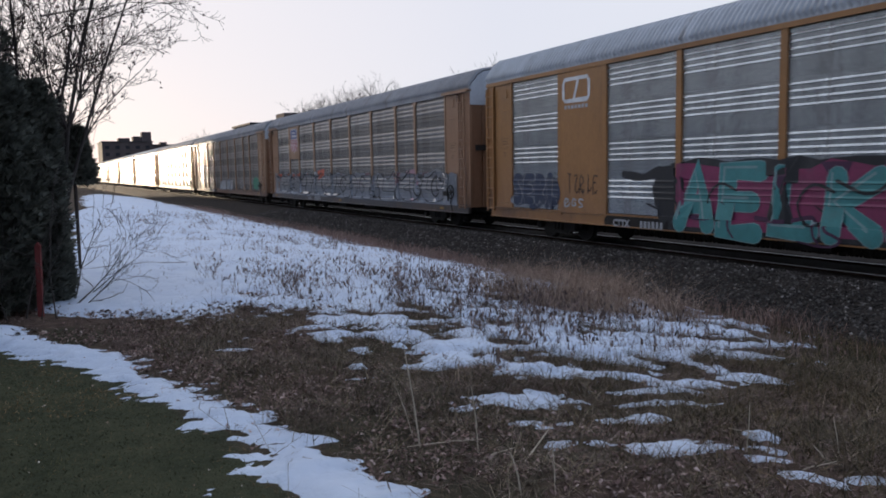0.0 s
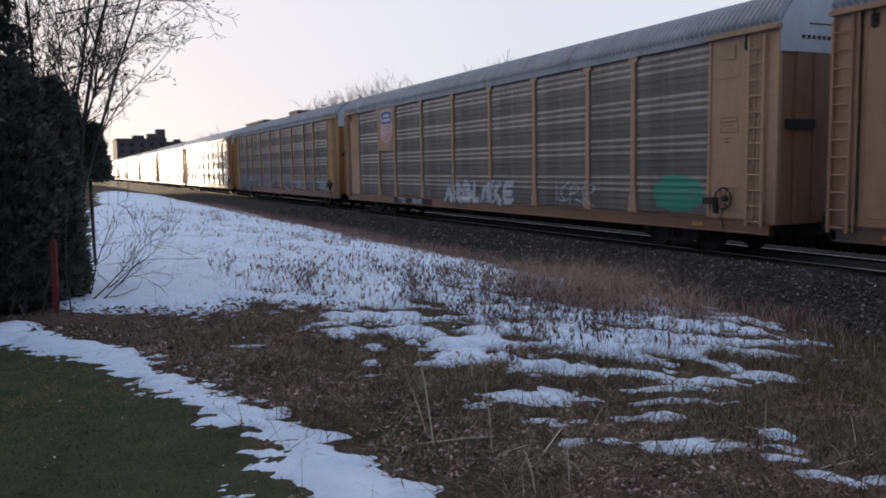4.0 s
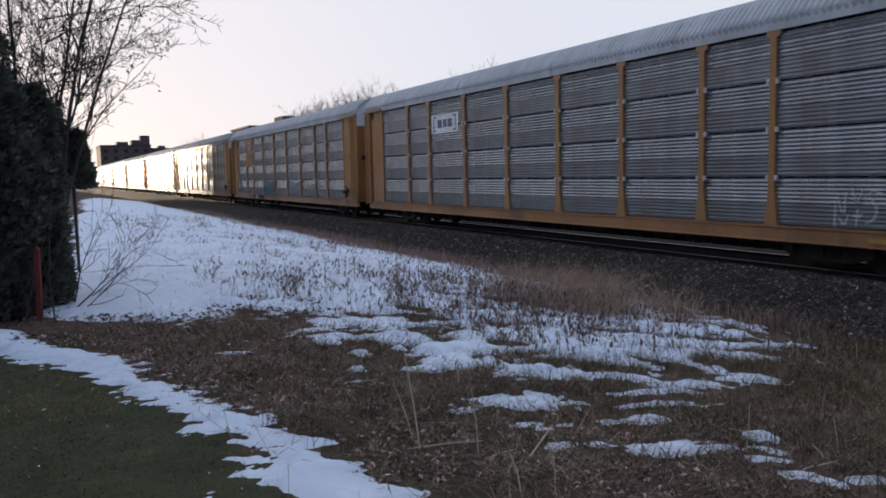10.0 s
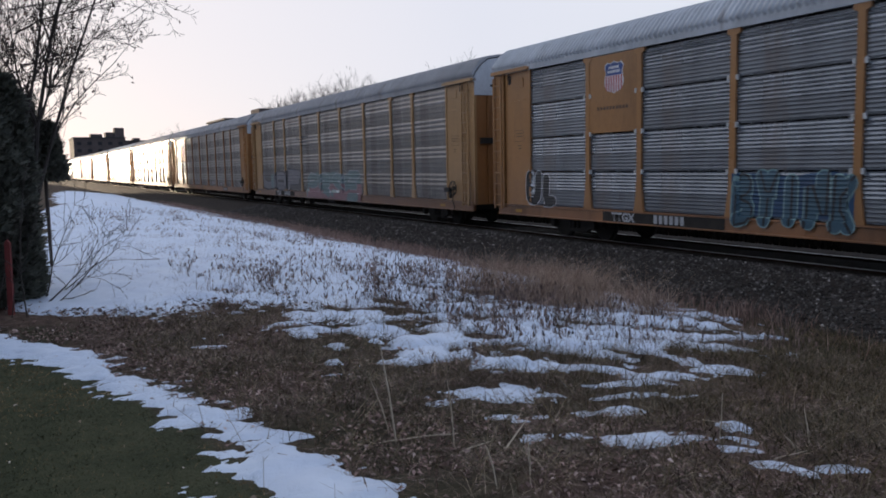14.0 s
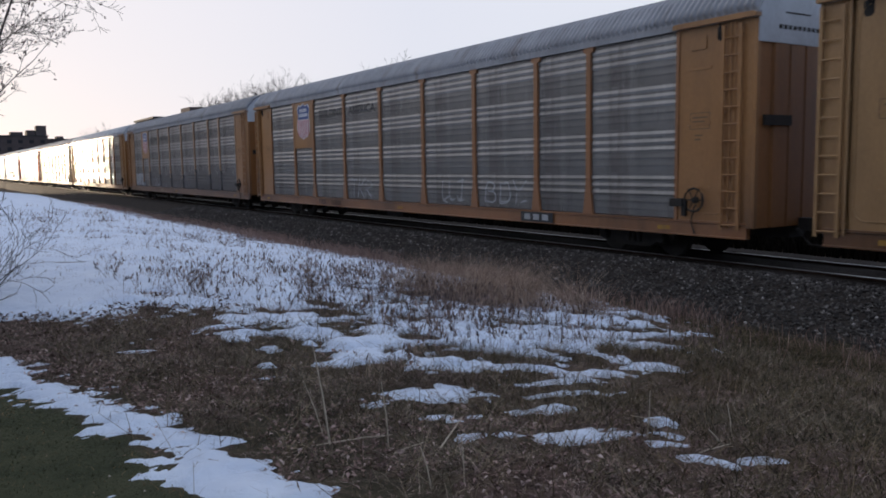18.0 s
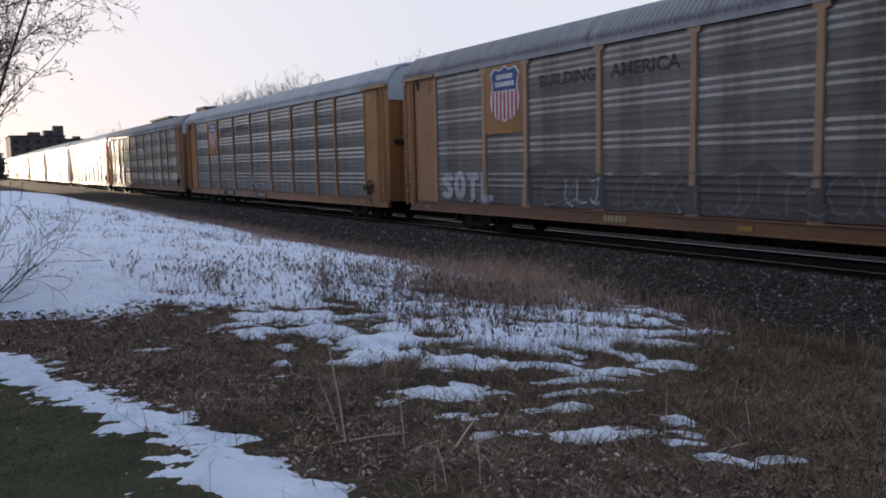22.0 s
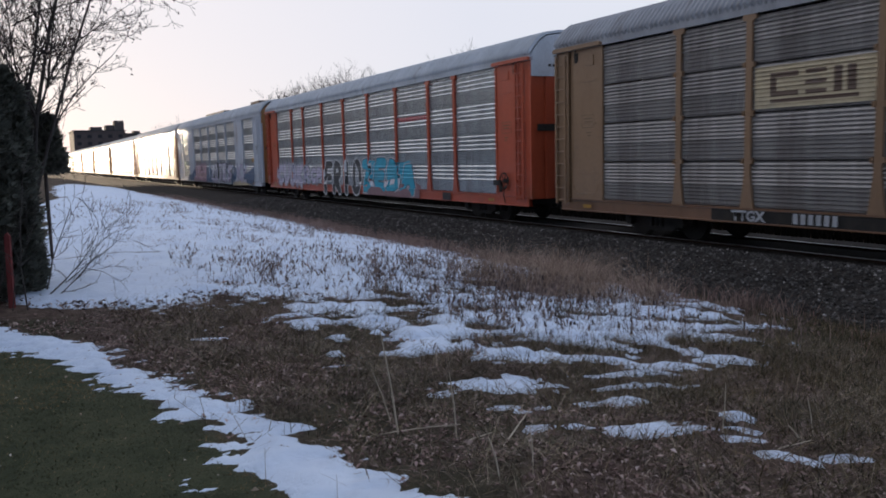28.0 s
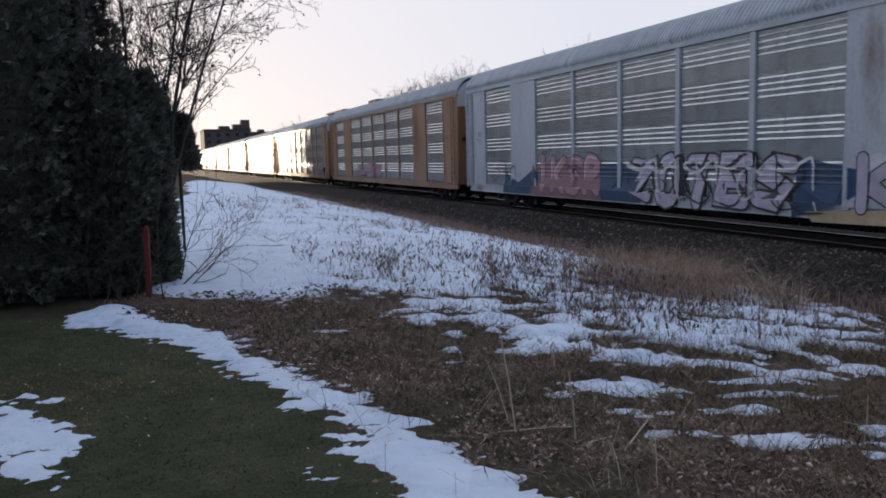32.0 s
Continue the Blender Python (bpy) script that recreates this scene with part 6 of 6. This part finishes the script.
def limb(bm, rng, p, d, length, r, level, sag, twig, tips, least=0.0022, reach=1.0):
    """One limb that forks into smaller ones."""
    n = 5 if level > 1 else 4
    pts, rad = [Vector(p)], [r]
    d = Vector(d).normalized()
    for i in range(n):
        d = (d + Vector(rng.normal(0, 0.10 + 0.03 * (3 - level), 3)) + Vector((0, 0, sag))).normalized()
        pts.append(pts[-1] + d * (length / n))
        rad.append(max(r * (1 - 0.75 * (i + 1) / n), least))
    bm_tube(bm, pts, rad, 7 if level >= 3 else (5 if level == 2 else 3), False)
    if level == 0:
        tips.append(pts[-1])
        return
    for k in range(twig[level]):
        i = min(n, (2 if level == 3 else 1) + int(rng.integers(0, n)))
        base = pts[i]
        out = (pts[i] - pts[i - 1]).normalized()
        side = out.orthogonal().normalized()
        side = Matrix.Rotation(rng.uniform(0, 6.28), 3, out) @ side
        spread = rng.uniform(0.45, 0.95)
        limb(bm, rng, base, out * (1.25 - 0.35 * spread) + side * spread, length * reach * rng.uniform(0.30, 0.52), rad[i] * 0.62, level - 1, sag + 0.015, twig, tips, least, reach)


def bare_tree(label, stems, seed, twig=(0, 4, 5, 6), leaves_left=0, least=0.0022, reach=1.0):
    """stems: foot, heading, length, radius, level."""
    rng = np.random.default_rng(seed)
    tree = thing("bare_tree", label, "tree")
    tips = []
    for foot, d, length, r, level in stems:
        bm = bmesh.new()
        limb(bm, rng, foot, d, length, r, level, 0.02, twig, tips, least, reach)
        part("stem" if len(stems) > 1 else "trunk", bm, bark, tree)
    if leaves_left:
        V, F = [], []
        for i in rng.choice(len(tips), min(leaves_left, len(tips)), replace=False):
            t = np.array(tips[i])
            for k in range(int(rng.integers(1, 4))):
                c = t + rng.normal(0, 0.05, 3)
                u, v = rng.normal(0, 1, 3), rng.normal(0, 1, 3)
                u, v = u / np.linalg.norm(u) * 0.030, v / np.linalg.norm(v) * 0.019
                F.append(list(range(len(V), len(V) + 4)))
                V += [c - u, c + v, c + u, c - v]
        ob = new("dead_leaves", np_mesh("dead_leaves", np.array(V), np.array(F), island_tint("hanging leaves", DRY)))
        ob.parent = tree
        tagged(ob, "a few brown leaves left on the twigs", kind="stuff")
    return tree


def cedar(x, y, h, r, n, seed, label="dense dark green cedar standing in a row", shape=0.34, spray=1.0, bare=0.0):
    rng = np.random.default_rng(seed)
    z0 = float(ground_z(x, y))
    tree = thing("cedar", label, "tree", group="cedars of the hedge")
    prof = lambda s: r * np.clip(1.02 - s, 0, 1) ** shape * (0.66 + 0.34 * np.sin(np.clip(s * 2.6, 0, 1.57)))
    bm = bmesh.new()
    bm_tube(bm, [(x, y, z0 - 0.1), (x, y, z0 + h * 0.5), (x, y, z0 + h * 0.96)], [0.11 * (1 - 1.3 * bare), 0.08 * (1 - bare), 0.02], 8)
    part("trunk", bm, bark, tree)
    bm = bmesh.new()
    steps = [bare + (1 - bare) * q for q in (0.04, 0.2, 0.4, 0.6, 0.78, 0.9)]
    bm_tube(bm, [(x, y, z0 + h * s) for s in steps], [0.68 * float(prof(np.array(s))) for s in steps], 12)
    part("core", bm, cedar_core, tree)
    s = bare + (1 - bare) * rng.random(n) ** 1.15
    a = rng.uniform(0, 2 * np.pi, n)
    lump = 1 + 0.60 * (value_noise(a * 2.2 + 9, s * h * 1.7, seed) - 0.5) + 0.46 * (value_noise(a * 5, s * h * 4, seed + 3) - 0.5)
    R = prof(s) * lump * rng.uniform(0.66, 1.16, n)
    c = np.stack([x + R * np.cos(a), y + R * np.sin(a), z0 + 0.06 + s * h * 0.985], -1)
    out = np.stack([np.cos(a), np.sin(a), rng.uniform(0.1, 1.2, n)], -1)
    out += rng.normal(0, 0.35, (n, 3))
    out /= np.linalg.norm(out, axis=1)[:, None]
    side = np.cross(out, rng.normal(0, 1, (n, 3)))
    side /= np.linalg.norm(side, axis=1)[:, None]
    L, w = spray * rng.uniform(0.07, 0.17, n)[:, None], spray * rng.uniform(0.010, 0.022, n)[:, None]
    quads = []
    for turn, scale in ((0.0, 1.0), (0.55, 0.75), (-0.55, 0.75)):
        d = out * math.cos(turn) + side * math.sin(turn)
        p = side * math.cos(turn) - out * math.sin(turn)
        quads.append(np.stack([c, c + d * L * scale * 0.5 + p * w, c + d * L * scale, c + d * L * scale * 0.5 - p * w], 1))
    V = np.concatenate(quads, 1).reshape(-1, 3)
    ob = new("foliage", np_mesh("foliage", V, np.arange(len(V)).reshape(-1, 4), cedar_mat))
    ob.parent = tree
    return tree


for i, (cx, cy, ch, cr, cn) in enumerate(((-0.66, 10.95, 2.9, 0.72, 15000), (-1.75, 10.75, 7.4, 1.0, 17000), (-3.3, 10.5, 7.8, 1.1, 14000), (-5.0, 10.4, 7.2, 1.1, 9000),
                                          (-6.8, 10.2, 7.6, 1.2, 7000), (-8.8, 10.0, 7.4, 1.2, 6000), (-1.1, 12.4, 5.2, 0.8, 9000), (-0.12, 11.25, 2.75, 0.38, 8500))):
    cedar(cx, cy, ch, cr, cn, 300 + i)
cedar(0.50, 15.2, 2.42, 0.34, 4200, 320, "small ragged cedar with a bare foot behind the hedge", bare=0.6)

bare_tree("bare tree with a straight grey trunk in the hedge", [((-0.42, 11.7, 0.4), (0.0, 0.02, 1), 9.5, 0.13, 3)], 41, (0, 7, 8, 12), 200, 0.0034, 0.85)
bare_tree("many-stemmed bare tree with a few brown leaves beside the hedge",
          [((-0.45 + 0.06 * i, 12.6 + 0.1 * (i % 3), 0.4), (-0.03 + 0.022 * i, 0.05 * (i % 4) - 0.1, 1), 5.0 + 0.5 * (i % 3), 0.024 + 0.008 * (i % 3), 3) for i in range(9)]
          + [((0.15, 12.7, 2.9), (0.45, -0.05, 0.95), 1.2, 0.014, 2), ((0.15, 12.7, 3.2), (0.65, 0.05, 0.72), 1.5, 0.014, 2), ((0.2, 12.6, 3.6), (0.85, 0.1, 0.40), 2.05, 0.012, 2),
             ((0.15, 12.5, 4.0), (0.9, -0.1, 0.20), 2.05, 0.012, 2), ((0.1, 12.4, 4.3), (0.9, 0.1, 0.14), 2.05, 0.012, 2)], 43, (0, 9, 13, 11), 1900, 0.0036, 0.72)
bare_tree("thin bare saplings at the foot of the hedge",
          [((-0.75 + 0.16 * i, 10.25 - 0.08 * (i % 3), 0.45), (0.10 * math.sin(i * 2.3), 0.05, 1), 1.5 + 0.35 * (i % 3), 0.008 + 0.003 * (i % 2), 1) for i in range(6)], 45, (0, 7, 5, 5), 0, 0.0024)
bare_tree("leaning bare shrub with thin branches over the snow",
          [((0.15, 10.75, 0.45), (0.8, 0.2, 0.75), 1.1, 0.012, 2), ((0.3, 10.9, 0.45), (0.5, -0.2, 0.35), 1.0, 0.010, 2), ((0.25, 11.2, 0.45), (0.3, 0.3, 0.9), 1.3, 0.012, 2), ((0.35, 11.6, 0.45), (0.9, 0.4, 0.5), 1.2, 0.010, 2)], 47, (0, 5, 8, 5), 0, 0.0026)
for i, (tx, ty, h, seed) in enumerate(((29.6, 85.0, 6.3, 51), (32.2, 88.0, 6.6, 52), (27.2, 86.0, 5.8, 53), (34.4, 86.0, 7.2, 57), (36.4, 87.0, 7.3, 58), (30.0, 52.5, 5.6, 54), (25.0, 138.0, 5.2, 55), (28.0, 150.0, 5.6, 56))):
    foot = float(ground_z(tx, ty)) - 0.1
    fan = [((tx, ty, foot), (0, 0, 1), 0.45 * h, 0.17, 0)]
    fan += [((tx, ty, foot + 0.36 * h), (0.62 * math.cos(2.4 * j) * (0.25 + 0.08 * (j % 4)) * 2, 0.5 * math.sin(2.4 * j), 1), h * (0.90 - 0.05 * (j % 3)), 0.06, 2) for j in range(18)]
    bare_tree("distant bare tree behind the railway", fan, seed, (0, 7, 13, 8), 0, 0.010, 0.8)
# unseen conifers added to hide the low sun from the ground and nearer cars
for i in range(26):
    tx, ty = 3.6 - 1.25 * i + 0.5 * math.sin(i * 2.7), 150 + (6 if i % 2 else 0) + 2 * math.sin(i * 1.9)
    cedar(tx, ty, 15.0 + 1.5 * math.sin(i * 4.1), 1.7, 1700, 400 + i, "unseen tall conifer added beside the line to block the low sun", 0.42, 3.0)

# second unseen row, added to close the gaps in the first
for i in range(24):
    cedar(3.2 - 1.5 * i, 160 + 2 * math.sin(i * 1.3), 15.5 + 1.2 * math.sin(i * 2.9), 2.1, 1500, 460 + i, "unseen tall conifer added beside the line to block the low sun", 0.36, 3.4)

# unseen conifers, added as something dark for the car sides to reflect
for i in range(44):
    cedar(-12.5 + 1.6 * math.sin(i * 2.1), -22 + 3.7 * i, 10.5 + 2.0 * math.sin(i * 3.3), 2.4, 900, 500 + i, "unseen tall conifer added for the car sides to reflect", 0.4, 3.5)

# ---- the stake ----
red_wood = surface("red painted wood", (0.13, 0.020, 0.018), (0.21, 0.033, 0.028), 6, 0.8)
bm = bmesh.new()
bm_prism(bm, [(-0.03, 0.0), (0.03, 0.0), (0.03, 0.86), (0.0, 0.90), (-0.03, 0.86)], -0.02, 0.02)
stake = tagged(new("marker_stake", finish("marker_stake", bm, red_wood)), "red painted wooden stake at the foot of the hedge", "stake")
stake.matrix_basis = pose(-0.11, 10.35, float(ground_z(-0.11, 10.35)) - 0.03, 0, 2, 65)

# ---- buildings far behind ----
far_wall = surface("dark brick far off", (0.095, 0.075, 0.07), (0.13, 0.105, 0.098), 0.3, 0.9, spec=0.05)
far_roof = surface("grey roof far off", (0.06, 0.058, 0.058), (0.09, 0.088, 0.088), 0.2, 0.8, spec=0.05)
far_glass = surface("dark panes", (0.035, 0.035, 0.038), (0.05, 0.05, 0.052), 0.5, 0.6, spec=0.05)


def far_building(label, x0, x1, y0, y1, h, boxes, storeys):
    b = thing("building", label, "building")
    bm = bmesh.new()
    bm_box(bm, x0, x1, y0, y1, -0.6, h - 0.4)
    part("wall", bm, far_wall, b)
    bm = bmesh.new()
    bm_box(bm, x0 - 0.4, x1 + 0.4, y0 - 0.4, y1 + 0.4, h - 0.4, h)
    part("roof", bm, far_roof, b)
    for bx0, bx1, by0, by1, bh in boxes:
        bm = bmesh.new()
        bm_box(bm, bx0, bx1, by0, by1, h, h + bh)
        part("roof_house", bm, far_wall, b)
    bm = bmesh.new()
    bm_box(bm, -0.9, 0.9, -0.08, 0.02, 0, 1.5)
    me = finish("window", bm, far_glass)
    n = max(2, int((x1 - x0) / 4))
    for s in range(storeys):
        for i in range(n):
            piece("window", me, b, pose(x0 + (i + 0.5) * (x1 - x0) / n, y0, 1.2 + s * (h - 1.5) / storeys))


far_building("long dark building with a roof tower far down the line", 25.5, 47.5, 400, 430, 17.9, ((43.2, 47.3, 402, 408, 4.4), (33.0, 38.0, 404, 412, 1.6), (39.5, 43.0, 404, 412, 2.4)), 5)
far_building("lower wing of a dark building far down the line", 48.0, 66.0, 405, 430, 16.6, ((52, 55, 408, 414, 1.2),), 4)
far_building("flat-roofed building behind the train", 46.2, 62.0, 196, 216, 14.4, ((55.0, 60.1, 198, 206, 2.6),), 4)

# ---- what moves ----
def rear_y(k, t):
    """Where the rear end of car k stands along the track."""
    return 23.29 + CAR_LEN * k - 10.2365 * t - 0.0032 * t * t


def motions():
    times = [i * 0.5 for i in range(65)]
    for k, car in enumerate(CARS):
        walk(car, [(t, pose(MID_X, rear_y(k, t) - BODY / 2, 0)) for t in times])
    steps = [i / FPS for i in range(32 * FPS + 1)]
    rows = [(t, pose(0, 0, 0, math.degrees((rear_y(0, 0) - rear_y(0, t)) / 0.42) % 360.0)) for t in steps]
    first = WHEELSETS[0]
    walk(first, rows)
    for w in WHEELSETS[1:]:
        w.rotation_mode = "QUATERNION"
        w.animation_data_create()
        w.animation_data.action = first.animation_data.action
        w.animation_data.action_slot = first.animation_data.action_slot


motions()
